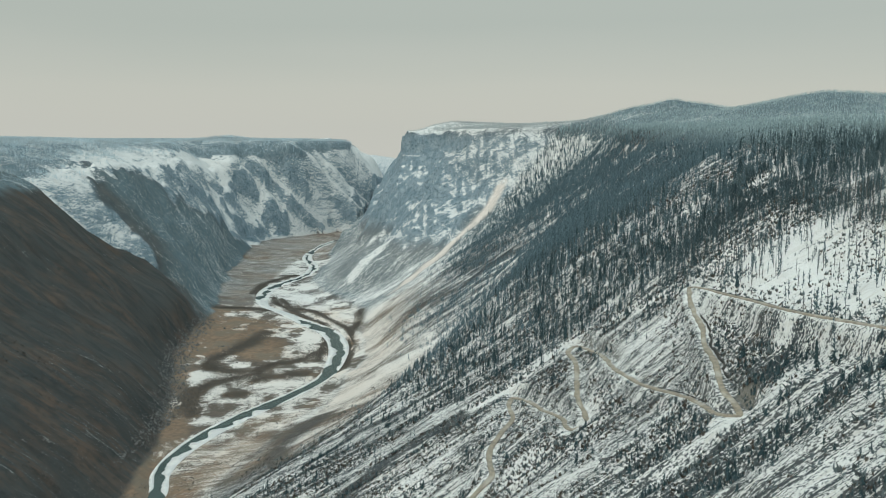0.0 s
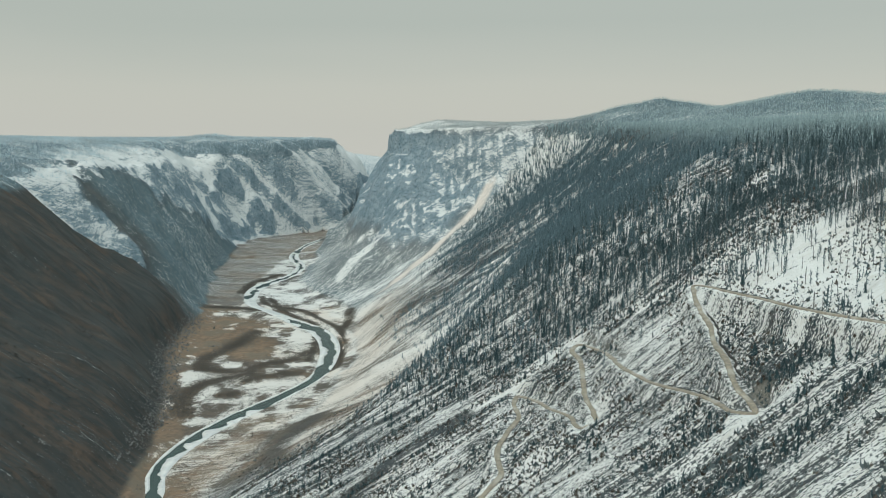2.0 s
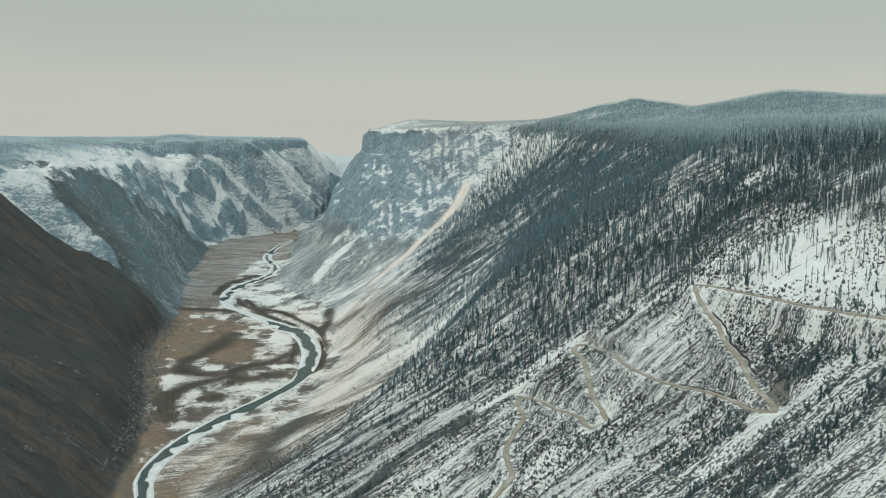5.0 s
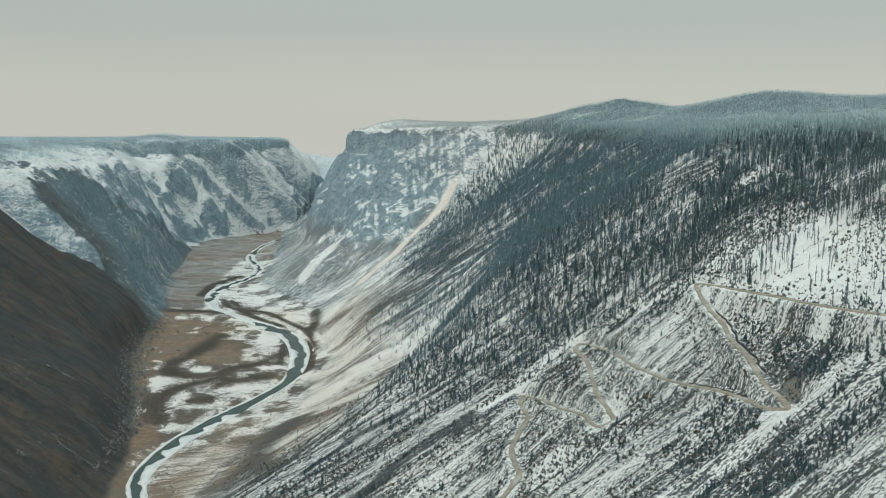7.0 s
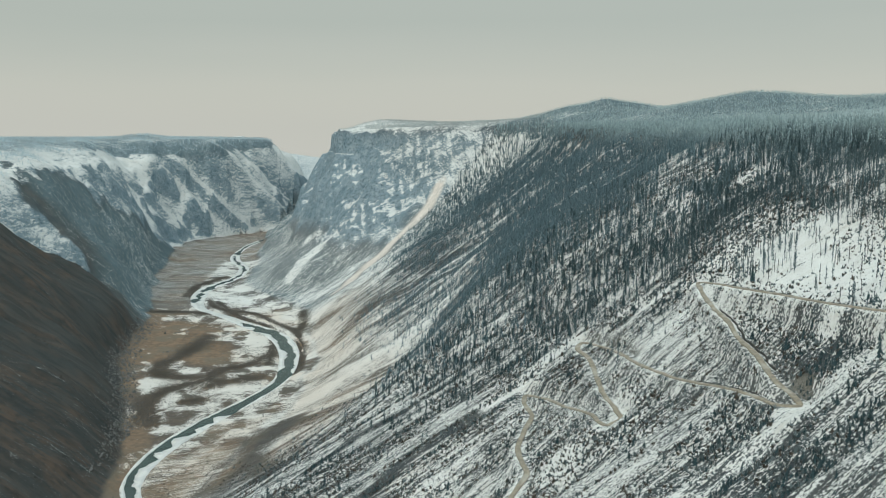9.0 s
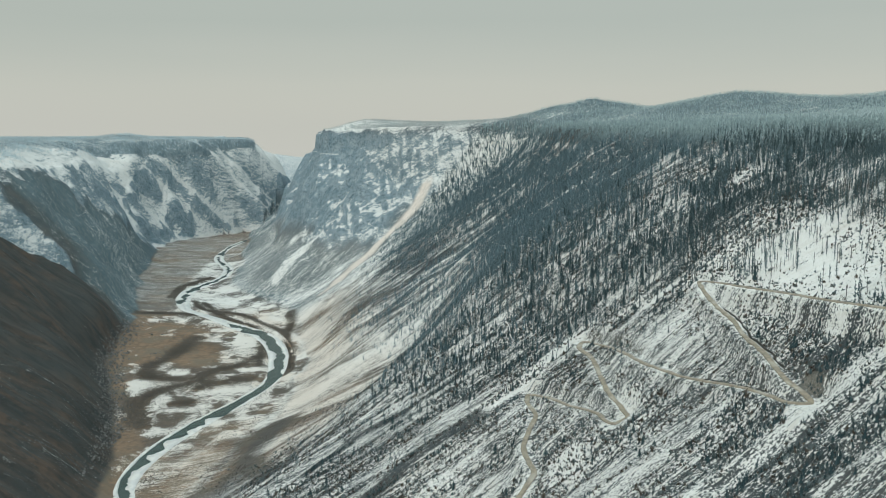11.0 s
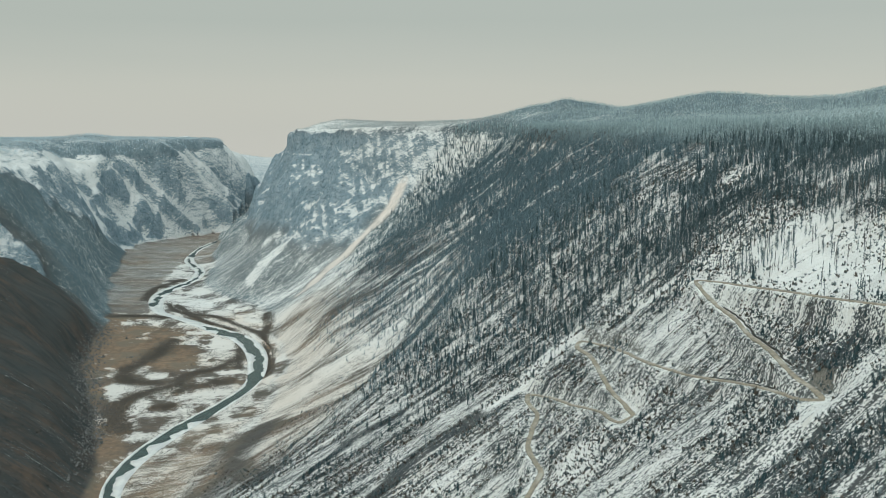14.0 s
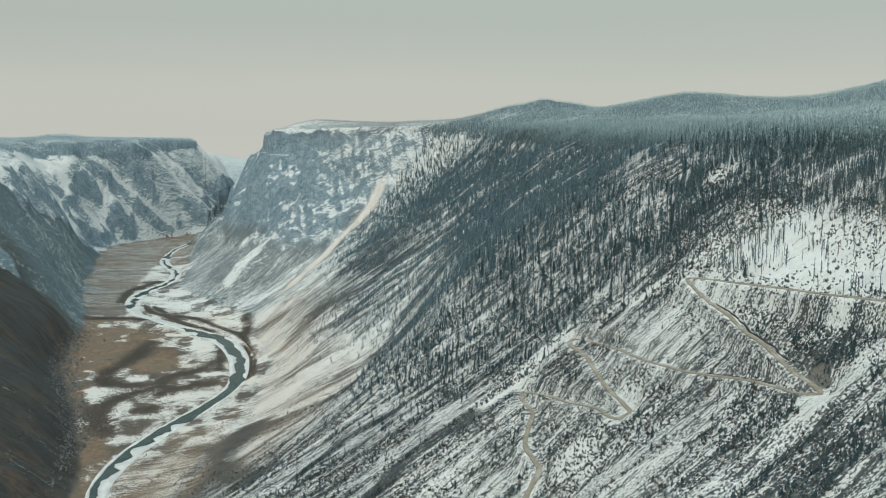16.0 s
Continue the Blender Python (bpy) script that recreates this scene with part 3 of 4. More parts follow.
def forest_cover(x, y, z):
    """How densely the right-hand side is wooded, 0 to 1."""
    n1, n2 = fbm(x / 60, y / 60, 101, 3), vnoise(y / 30 + 0.5 * vnoise(x / 60, y / 60, 3), x / 240, 107)
    low = curve((250, 560, 620, 700, 900, 1100, 1300, 1650), (-62, -85, -150, -172, -190, -225, -250, -262), y)
    edge = np.interp(x, (-60, -7, 60, 118, 225, 286, 330), (1612, 1658, 1706, 1735, 1775, 1860, 2400))
    dense = smooth(-14, 55, z - low + 16 * n1) * (1 - smooth(-15, 15, y - edge + 10 * n1))
    gaps = 0.30 + 0.45 * smooth(1150, 1350, y)
    dense = dense * (gaps + (1 - gaps) * smooth(-0.35, 0.35, n2 + 0.5 * n1)) * (1 - 0.52 * (1 - smooth(-12, 2, z)) * (1 - smooth(1000, 1200, y)))
    dense = dense * (1 - 0.55 * blob(x, y, 208, 405, 32, 75, 0.3)) * (1 - 0.7 * blob(x, y, 295, 900, 55, 190, 0.5)) * (1 - 0.75 * blob(x, y, 262, 770, 34, 110, 0.6))
    dense = dense * (1 - 0.6 * blob(x, y, 305, 1240, 26, 34))
    dense = np.maximum(dense, 0.72 * smooth(-68, -52, z) * smooth(225, 250, x) * (1 - 0.4 * blob(x, y, 200, 450, 40, 100, 0.4)) * (y < 620))
    thin = (0.10 + 0.48 * smooth(560, 640, y)) * smooth(-75, -10, z - low) * (1 - smooth(1100, 1500, y)) + 0.02 * smooth(-320, -250, z) * (1 - smooth(1300, 1500, y))
    wooded = np.maximum(dense, thin)
    gap = np.clip(blob(x, y, 226, 690, 36, 100, 0.6) + blob(x, y, 262, 790, 40, 90, 0.6), 0, 1)
    wooded = wooded * (1 - 0.88 * gap * smooth(-0.4, 0.2, fbm(x / 24, y / 24, 109, 3)))
    wooded = np.maximum(wooded, 0.95 * strip(x, y, ((268, 734), (201, 655), (161, 641)), 4, 5))
    wooded = np.maximum(wooded, 0.24 * blob(x, y, 190, 515, 24, 34, 0.5)) * (1 - 0.55 * blob(x, y, 210, 560, 34, 50, 0.5))
    return np.where(x > -200, wooded, 0)


def covers(x, y, z, steep, hold):
    """How much of each kind of cover lies where: snow, straw, bare brown slope, rock, landslide, tufts."""
    _, right = side_masks(x, y)
    n1, n2 = fbm(x / 70, y / 70, 91, 3), fbm(x / 25, y / 25, 95, 3)
    floor = 1 - np.where(right, smooth(-345.5, -338, z + 1.5 * n1), smooth(-345.6, -343.2, z + 1.0 * n1 + 0.6 * n2))
    top = np.where(right, smooth(-30, 0, z), smooth(-10, 10, z - left_woods(y) + 9 * n1 + 5 * n2))
    # right-hand side
    snow = 0.625 + 0.08 * n1 - 0.10 * blob(x, y, 110, 270, 95, 80, 0.5)
    snow += 0.02 * (1 - smooth(-260, -200, z)) * smooth(850, 1000, y) * (1 - smooth(1650, 1800, y))
    snow -= (0.06 + 0.03 * smooth(1000, 1200, y)) * smooth(650, 850, y) * smooth(-240, -180, z) * (1 - smooth(1690, 1780, y - 0.35 * (x - 60)))
    crest, fine_crest = ribs(x, y)
    snow += (0.16 * smooth(0.45, 1.1, crest) + 0.09 * smooth(0.5, 1.2, fine_crest) - 0.10) * (1 - smooth(1250, 1500, y)) * smooth(-345, -320, z)
    broad, narrow = slope_bands(x, y)
    near = (1 - smooth(750, 1000, y)) * smooth(-340, -300, z) * (1 - smooth(-70, -55, z))
    snow += near * (0.03 - 0.07 * smooth(0.0, 0.6, broad) + 0.03 * smooth(0.05, 0.6, -broad) - 0.11 * narrow)
    field = blob(x, y, 200, 462, 46, 108, 0.35)
    snow += 0.38 * field
    bare = strip(x, y, ((182, 566), (160, 566), (120, 592)), 5, 8) + strip(x, y, ((98, 606), (72, 596), (46, 580), (24, 577)), 5, 6)
    snow += 0.55 * np.clip(bare, 0, 1)
    snow -= 0.07 * blob(x, y, 147, 440, 20, 95)
    snow += 0.45 * (blob(x, y, 161, 555, 8, 8) + blob(x, y, 172, 555, 8, 5) + blob(x, y, 91, 595, 7, 8) + blob(x, y, 145, 460, 4, 10) + blob(x, y, 124, 352, 5, 5))
    snow += 0.40 * strip(x, y, ((138, 405), (147, 397), (157, 383)), 3, 4) - 0.16 * strip(x, y, ((133, 391), (141, 377), (153, 376)), 4, 5)
    snow += 0.5 * blob(x, y, 86, 480, 8, 9) + 0.5 * blob(x, y, 43, 450, 12, 17)
    snow -= 0.14 * smooth(1450, 1650, y) * (1 - smooth(-240, -200, z)) + 0.07 * smooth(1150, 1300, y) * (1 - smooth(-210, -160, z))
    snow -= 0.50 * np.clip(strip(x, y, ((-62, 546), (-29, 568), (10, 572)), 6, 6) + strip(x, y, ((-105, 640), (-60, 655), (-30, 650)), 4, 6) + strip(x, y, ((-225, 790), (-195, 850), (-180, 930), (-140, 965)), 20, 22) + strip(x, y, ((-250, 945), (-215, 900), (-171, 844), (-137, 720)), 9, 12)
                           + strip(x, y, ((-120, 790), (-60, 830), (30, 850)), 4, 7) + strip(x, y, ((-150, 850), (-70, 890), (20, 905)), 4, 7), 0, 1)
    snow += 0.24 * vnoise(y / 26 + 0.6 * n1, x / 140, 181) * smooth(650, 800, y) * (1 - smooth(-220, -170, z)) * (1 - smooth(1650, 1750, y))
    snow -= 0.10 * smooth(600, 700, y) * (1 - smooth(950, 1050, y)) * (1 - smooth(-280, -230, z))
    wooded = forest_cover(x, y, z)
    snow -= (0.03 + 0.05 * smooth(900, 1100, y)) * wooded
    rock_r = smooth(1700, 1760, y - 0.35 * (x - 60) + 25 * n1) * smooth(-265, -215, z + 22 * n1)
    scree = np.clip(strip(x, y, ((2, 1893), (-53, 1881), (-114, 1868), (-161, 1827), (-190, 1790)), 13, 12) + strip(x, y, ((-52, 1917), (-101, 1929), (-163, 1953)), 8, 10), 0, 1)
    slide = np.clip(1.1 + 0.5 * n2, 0, 1) * strip(x + 6 * n2, y + 6 * n2, ((118, 1772), (97, 1749), (20, 1700), (-48, 1661), (-95, 1600)), 11, 8) * smooth(-335, -310, z)
    upper = smooth(-130, -95, z + 12 * n1) * smooth(1650, 1760, y) * smooth(-20, 60, x)
    snow_r = snow - 0.34 * rock_r + 0.36 * upper + rock_r * (1 - upper) * np.clip(0.40 * (0.74 - steep), -0.50, 0.0) + 0.34 * scree
    snow_r += rock_r * (0.12 * n1 + 0.08 * n2 + 0.20 * vnoise((x + y) / 75 + 0.4 * n1, (z - 0.45 * x) / 8 + 0.5 * n2, 211) + 0.16 * vnoise((y + 0.5 * x) / 26 + 0.5 * n1, z / 120, 187)) * (1 - 0.6 * upper) - 0.10 * rock_r * smooth(-10, -110, x)
    cliff = right * smooth(1930, 1990, y) * (1 - smooth(2330, 2420, y)) * smooth(-95, -70, z) * (1 - smooth(-24, -12, z))
    snow_r = snow_r - (0.35 + 0.4 * smooth(-68, -58, z)) * cliff * (1 - upper)
    snow_r = snow_r * (1 - slide)
    slide = np.maximum(slide, 0.10 * smooth(1480, 1650, y) * smooth(-342, -325, z) * (1 - smooth(-250, -205, z)) * (1 - smooth(2250, 2400, y)))
    # left-hand side
    first = 1 - smooth(-10, 8, y - curve(*GULLY, x) + 6 * n2)
    crest = curve((-725, -690, -654, -626, -606, -573, -542, -513, -485), (1700, 1650, 1612, 1590, 1604, 1600, 1604, 1562, 1545), x)
    brow = curve((1600, 1717, 1804, 1896, 2113, 2300, 2448), (-98, -91, -107, -132, -188, -262, -340), y)
    second = smooth(-8, 14, y - crest + 14 * n2) * (1 - smooth(-16, 16, z - brow + 22 * n1 + 16 * n2))
    brown = np.clip(first + second, 0, 1)
    snow_l = 0.52 + 0.12 * n1 - (0.50 - 0.22 * second) * brown + 0.34 * smooth(-165, -95, z) * (1 - brown) * (1 - 0.4 * smooth(2450, 2600, y))
    along = (x + y) / 1.414
    slant = along + 0.9 * z
    butt = vnoise(slant / 60 + 0.35 * n1, z / 260, 151) + 0.6 * vnoise(slant / 21 + 0.4 * n2, z / 130, 153)
    wall = smooth(2250, 2500, y) * (1 - smooth(-110, -70, z + 20 * n1))
    snow_l += wall * (0.24 + np.clip(0.16 * (1.4 - steep), -0.16, 0.16) - 0.17 * butt + 0.12 * smooth(-190, -120, z + 20 * n1))
    deep = np.maximum(y, 1500)
    fans = sum(wedge(x, deep, z, c) for c in FANS) + np.exp(-((1000 * x / deep - curve(CHUTE[1][::-1], CHUTE[0][::-1], z) + 3 * n2) / 3.0) ** 2) * smooth(-285, -260, z) * (1 - smooth(-110, -95, z))
    irons = sum(wedge(x, deep, z, c) for c in FLATIRONS)
    facing = smooth(2300, 2420, y)
    snow_l += (0.30 * np.clip(fans, 0, 1) - 0.34 * np.clip(irons, 0, 1) * (1 - np.clip(fans, 0, 1)) + 0.60 + 0.3 * smooth(-165, -125, 1000 * x / deep)) * facing
    bearing = 1000 * x / deep + 5 * n2
    snow_l += (0.42 * smooth(-190, -140, bearing) * smooth(-250, -190, z + 15 * n1)
               - (0.45 + 0.9 * (1 - smooth(-325, -300, z))) * (1 - smooth(-300, -230, z + 14 * n1)) * (1 - smooth(-182, -170, bearing)) * (1 - 0.8 * np.clip(fans, 0, 1))) * facing
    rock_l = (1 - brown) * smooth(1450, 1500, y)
    # the second spur, and below the footing and tops, take the hazy blue-grey
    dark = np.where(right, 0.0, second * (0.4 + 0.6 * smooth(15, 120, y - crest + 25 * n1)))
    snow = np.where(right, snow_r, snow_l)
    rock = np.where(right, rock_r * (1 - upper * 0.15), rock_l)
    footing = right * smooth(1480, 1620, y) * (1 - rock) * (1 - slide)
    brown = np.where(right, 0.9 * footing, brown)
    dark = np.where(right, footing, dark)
    slide = np.where(right, slide, 0.0)
    moor = np.where(right, smooth(-8, 8, z) * (1 - smooth(1800, 1950, y)), top)
    brown, dark = np.maximum(brown, moor), np.maximum(dark, moor)
    # valley floor
    west = smooth(0, 25, curve((600, 1250, 1700, 2300, 2700), (-330, -270, -365, -375, -345), y) - x)
    foot = curve(LEFT_Y, LEFT[-346], y)
    meadow = np.clip(blob(x, y, -368, 1430, 72, 125) + 0.75 * blob(x, y, -285, 1345, 38, 60) + west * smooth(1600, 1680, y)
                     + (0.50 + 0.7 * n2) * (1 - smooth(8, 30, x - foot + 10 * n2 - 8 * (1 - smooth(950, 1150, y)))) + 0.35 * smooth(0.1, 0.6, n1), 0, 1)
    meadow = meadow * (1 - 0.9 * np.clip(blob(x, y, -224, 1395, 34, 75, 0.5) + blob(x, y, -268, 1130, 55, 40, 0.5) + 0.8 * blob(x, y, -342, 1110, 14, 90, 0.5), 0, 1))
    for points, half_width in THICKETS:
        meadow = np.maximum(meadow, 0.6 * strip(x, y, points, half_width * 0.7, half_width * 1.3))
    meadow = np.maximum(meadow, smooth(2150, 2350, y) * (0.8 - 0.3 * n1 - 0.15 * n2))
    meadow = np.maximum(meadow, (0.55 + 0.5 * n2) * strip(x, y, ((-250, 790), (-228, 870), (-205, 945)), 16, 16))
    meadow = np.maximum(meadow, (x < -255) * (1 - smooth(800, 880, y + 20 * n2)))
    # up the valley less straw and more fine snow grey the floor, like haze
    grass = floor * np.clip(meadow + 0.45, 0, 1) * (1 - (0.55 + 0.3 * n1) * smooth(1620, 1720, y))
    snow = snow * (1 - floor) + floor * (0.60 + (0.22 * n1 + 0.28 * n2) * (1 - 0.75 * smooth(1650, 1800, y) * meadow) - (0.56 - 0.22 * smooth(1650, 1850, y)) * meadow)
    snow += 0.06 * (1 - floor) * right * (1 - smooth(-330, -300, z))
    apron = np.where(right, (1 - smooth(-330, -240, z)) * smooth(700, 850, y) * (1 - smooth(1480, 1600, y)) * (1 - floor), 0)
    rubble = strip(x, y, ((-192, 745), (-172, 832), (-155, 930), (-140, 985)), 13, 14)
    grass = np.maximum(grass, (0.7 + 0.2 * n1) * apron) * (1 - 0.6 * rubble)
    snow = snow - 0.26 * rubble
    rock, brown = rock * (1 - floor), brown * (1 - floor)
    # the far floor borrows the pale debris colour for the same painted haze
    slide = np.maximum(slide, floor * smooth(1620, 1720, y) * np.clip(0.10 + 0.06 * n1 + 0.05 * n2, 0, 0.5))
    snow = snow + rock * np.clip(hold, -0.45, 0.45)
    # the closing ridge takes that haze-tinted rock colour all over
    beyond = smooth(3500, 3800, y)
    snow, rock = snow * (1 - beyond) + -0.15 * beyond, rock * (1 - beyond) + beyond
    snow = snow * (1 - top) + top * (np.where(right, 0.16 + 0.06 * smooth(0, 14, z), 0.10) + 0.2 * n1 + 0.4 * smooth(1750, 1900, y) * right)
    rock = rock * (1 - (0.6 + 0.2 * right) * top * (1 - beyond))
    speck = np.where(right, 1.0 - 0.75 * smooth(720, 1150, y), 0.3) * (1 - 0.5 * field) * (1 - np.clip(bare, 0, 1)) * (1 - 0.1 * floor * (y < 1300) - 0.5 * floor * (y >= 1300))
    speck = np.maximum(speck, floor * smooth(1650, 1800, y) * meadow)
    road_d, k = near_line(x, y, road_line, 16)
    uphill = z - road_line[k, 2]
    cut = (1 - smooth(4.5, 8.0, road_d + 3.0 * n2)) * smooth(-0.2, 0.8, uphill) * smooth(-0.5, 0.1, n1 + 0.4 * n2)
    cut = np.maximum(cut, 0.8 * blob(x, y, 134, 369, 4, 8, 0.5))
    fill = (1 - smooth(2.2, 3.6, road_d + 1.5 * n2)) * (1 - cut)
    snow = snow - 0.5 * cut + (0.06 + 0.22 * smooth(0.0, 0.4, n2)) * fill
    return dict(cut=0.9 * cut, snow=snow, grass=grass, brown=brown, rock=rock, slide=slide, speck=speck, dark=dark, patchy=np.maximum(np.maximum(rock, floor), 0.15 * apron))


dzy, dzx = np.gradient(Z.reshape(ny, nx), gy, gx)
steep = np.hypot(dzx, dzy).ravel()


def blurred(v, n):
    """Mean over a square of 2n + 1 grid points."""
    for axis in (0, 1):
        pad = [(0, 0), (0, 0)]
        pad[axis] = (n + 1, n)
        c = np.cumsum(np.pad(v, pad, mode="edge"), axis=axis)
        m = v.shape[axis]
        v = (np.take(c, np.arange(2 * n + 1, 2 * n + 1 + m), axis) - np.take(c, np.arange(m), axis)) / (2 * n + 1)
    return v


# hollows and ledges hold snow, noses and steps shed it
hold = (0.34 * (blurred(steep.reshape(ny, nx), 5).ravel() - steep) + 0.035 * (blurred(Z.reshape(ny, nx), 3).ravel() - Z)
        + 0.022 * (blurred(Z.reshape(ny, nx), 9).ravel() - Z))
turned = 0.75 * smooth(650, 1050, fy)
flow = np.stack([turned * fall_lines(fx, fy) + (1 - turned) * (fy - 0.15 * fx * (fx > -300)), 1.5 * Z, 0 * Z], 1)
ground.data.attributes.new("flow", "FLOAT_VECTOR", "POINT").data.foreach_set("vector", flow.astype(np.float32).ravel())
for key, value in covers(fx, fy, Z, steep, hold).items():
    ground.data.attributes.new(key, "FLOAT", "POINT").data.foreach_set("value", np.clip(value, -0.8 if key == "snow" else 0, 1.5).astype(np.float32))


def ribbon(name, line, left, right, z, thick, material, parent=None, rows=1):
    """A band along a line between two offsets to its left, with a skirt at its edges."""
    line = np.asarray(line)
    d = np.gradient(line[:, :2], axis=0)
    d /= np.linalg.norm(d, axis=1, keepdims=True) + 1e-9
    side = np.stack([-d[:, 1], d[:, 0]], 1)
    n = len(line)
    cols = []
    for q in np.linspace(0, 1, rows + 1):
        off = left + (right - left) * q
        cols.append(np.c_[line[:, :2] + side * np.broadcast_to(off, n)[:, None], np.broadcast_to(z, n) + 0 * off])
    cols = [np.c_[cols[0][:, :2], cols[0][:, 2] - thick], *cols, np.c_[cols[-1][:, :2], cols[-1][:, 2] - thick]]
    m = len(cols)
    verts = np.stack(cols, 1).reshape(-1, 3)
    a = (np.arange(n - 1)[:, None] * m + np.arange(m - 1)).ravel()
    return mesh_object(name, verts, np.stack([a, a + m, a + m + 1, a + 1], 1), material, parent, True)


half = river_half(river_line[:, 1])
water = ribbon("water", river_line, half + 7, -half - 7, RIVER_Z, 1.0, WATER, None, 4)
tagged(water, "dark green mountain river winding between ice shelves", "river", kind="structure")
steps = np.arange(len(road_line)) * 1.5
road = ribbon("road", road_line, 1.5 + 0.5 * vnoise(steps / 7, 0 * steps, 3), -1.5 - 0.5 * vnoise(steps / 6, 0 * steps, 4), road_line[:, 2] + 0.1, 0.8, ROAD, None, 4)
tagged(road, "frozen gravel road zigzagging down the snowy slope", "road", kind="structure")

# ---- river ice ----
def ice_shelf(y0, y1, side, width, seed, label):
    """A shelf of snowed ice along one bank (side +1: the western bank)."""
    keep = (river_line[:, 1] >= y0) & (river_line[:, 1] <= y1)
    s = np.r_[0, np.cumsum(np.linalg.norm(np.diff(river_line[:, :2], axis=0), axis=1))]
    fine = np.arange(s[keep][0], s[keep][-1], 2.0)
    line = np.stack([np.interp(fine, s, river_line[:, 0]), np.interp(fine, s, river_line[:, 1])], 1)
    h = river_half(line[:, 1])
    ends = smooth(0, 14, fine - fine[0]) * smooth(0, 14, fine[-1] - fine)
    w = width * ends * np.clip(0.8 + 0.5 * vnoise(fine / 21, 0 * fine + seed, seed) + 0.16 * vnoise(fine / 7, 0 * fine, seed + 1) + 0.08 * vnoise(fine / 3, 0 * fine, seed + 2), 0.08, 1.6)
    ob = ribbon("ice_shelf", line, side * (h + 3.5), side * (h + 2.0 - w), RIVER_Z + 0.38 + 0.07 * side, 0.5, ICE)
    return tagged(ob, label, "river ice", "ice shelves along the river")


for spec in ((1235, 1500, 1, 9.5, 3), (1225, 1480, -1, 8.0, 5), (800, 1225, 1, 3.0, 7), (785, 1060, -1, 13.0, 9), (1490, 1900, -1, 18.0, 11), (2430, 2700, -1, 6.0, 23), (2430, 2700, 1, 5.0, 25),
             (1505, 1760, 1, 11.0, 13), (1905, 2400, -1, 11.0, 15), (1780, 2420, 1, 11.0, 17), (1066, 1220, -1, 2.6, 19), (650, 780, 1, 6.0, 21)):
    wide = spec[3] > 6
    ice_shelf(*spec, "broad white snow covered ice shelf along the river bank" if wide else "narrow rim of white ice along the river bank")

# the undercut edge of turf above the upper road
def turf_lip(first, last, side, seed):
    line = road_line[first:last]
    s = np.arange(len(line)) * 1.5
    gap = 3.8 + 0.7 * vnoise(s / 9, 0 * s, seed) + 0.4 * vnoise(s / 3, 0 * s, seed + 1)
    ends = smooth(0, 12, s) * smooth(0, 12, s[-1] - s)
    d = np.gradient(line[:, :2], axis=0)
    d /= np.linalg.norm(d, axis=1, keepdims=True)
    spot = line[:, :2] + np.stack([-d[:, 1], d[:, 0]], 1) * (side * gap)[:, None]
    z = height(spot[:, 0], spot[:, 1])
    wide = ends * (0.55 + 0.35 * vnoise(s / 5, 0 * s, seed + 2))
    ob = ribbon("turf_lip", spot, wide, -wide, z + 0.45 * ends, 1.2, TURF)
    return tagged(ob, "dark undercut turf edge above the road cutting", "turf edge", "turf edges above the road")


reach = np.r_[0, np.cumsum(np.linalg.norm(np.diff(np.array(ROAD_LINE)[:, :2], axis=0), axis=1))]
for a, b, side, seed in ((1, 7.6, -1, 31), (10, 14.5, 1, 33), (19, 23, -1, 35)):
    turf_lip(int(np.interp(a, range(len(reach)), reach) / 1.5), int(np.interp(b, range(len(reach)), reach) / 1.5), side, seed)

# ---- trees and brush ----
rng = np.random.default_rng(7)


def blade(a, b, w, up):
    """A thin triangle from a to b, w wide at a."""
    a, b = np.array(a), np.array(b)
    s = np.cross(b - a, up)
    s = s / (np.linalg.norm(s) + 1e-9) * w
    return [a + s, a - s, b]


def trunk_shape(r, top, sides=3):
    ring = [(r * math.cos(2 * math.pi * k / sides), r * math.sin(2 * math.pi * k / sides)) for k in range(sides)]
    tris = []
    for k in range(sides):
        (x0, y0), (x1, y1) = ring[k], ring[(k + 1) % sides]
        tris += [[(x0, y0, -0.04), (x1, y1, -0.04), (0, 0, top)]]
    return np.array(tris, float)


def larch_crown(seed, branches, broad=1.0, thick=1.0):
    """Bare larch: short twigs sweeping up and drooping all round the stem."""
    r = random.Random(seed)
    tris = []
    for k in range(branches):
        h = 0.14 + 0.80 * (k + r.random()) / branches
        a = r.random() * 6.283
        reach = broad * (0.03 + 0.095 * (1 - h) ** 0.8) * r.uniform(0.5, 1.25)
        d = (math.cos(a) * reach, math.sin(a) * reach)
        tris.append(blade((0, 0, h - 0.02), (d[0], d[1], h + r.uniform(-0.07, 0.13)), thick * r.uniform(0.012, 0.026), (r.uniform(-1, 1), r.uniform(-1, 1), 0.4)))
    return np.array(tris, float)


def conifer_crown(seed, tiers, per, broad=1.0):
    """Dark conifer: drooping fans in uneven tiers."""
    r = random.Random(seed)
    tris = []
    for t in range(tiers):
        h = 0.10 + 0.86 * t / tiers
        for k in range(per):
            a = (k + r.random()) * 6.283 / per
            reach = broad * (0.03 + 0.17 * (1 - h)) * r.uniform(0.65, 1.2)
            tip = (math.cos(a) * reach, math.sin(a) * reach, h - r.uniform(0.01, 0.07))
            tris.append(blade(tip, (0, 0, h + 0.16), reach * r.uniform(0.35, 0.6), (math.cos(a), math.sin(a), 0.6)))
    return np.array(tris, float)


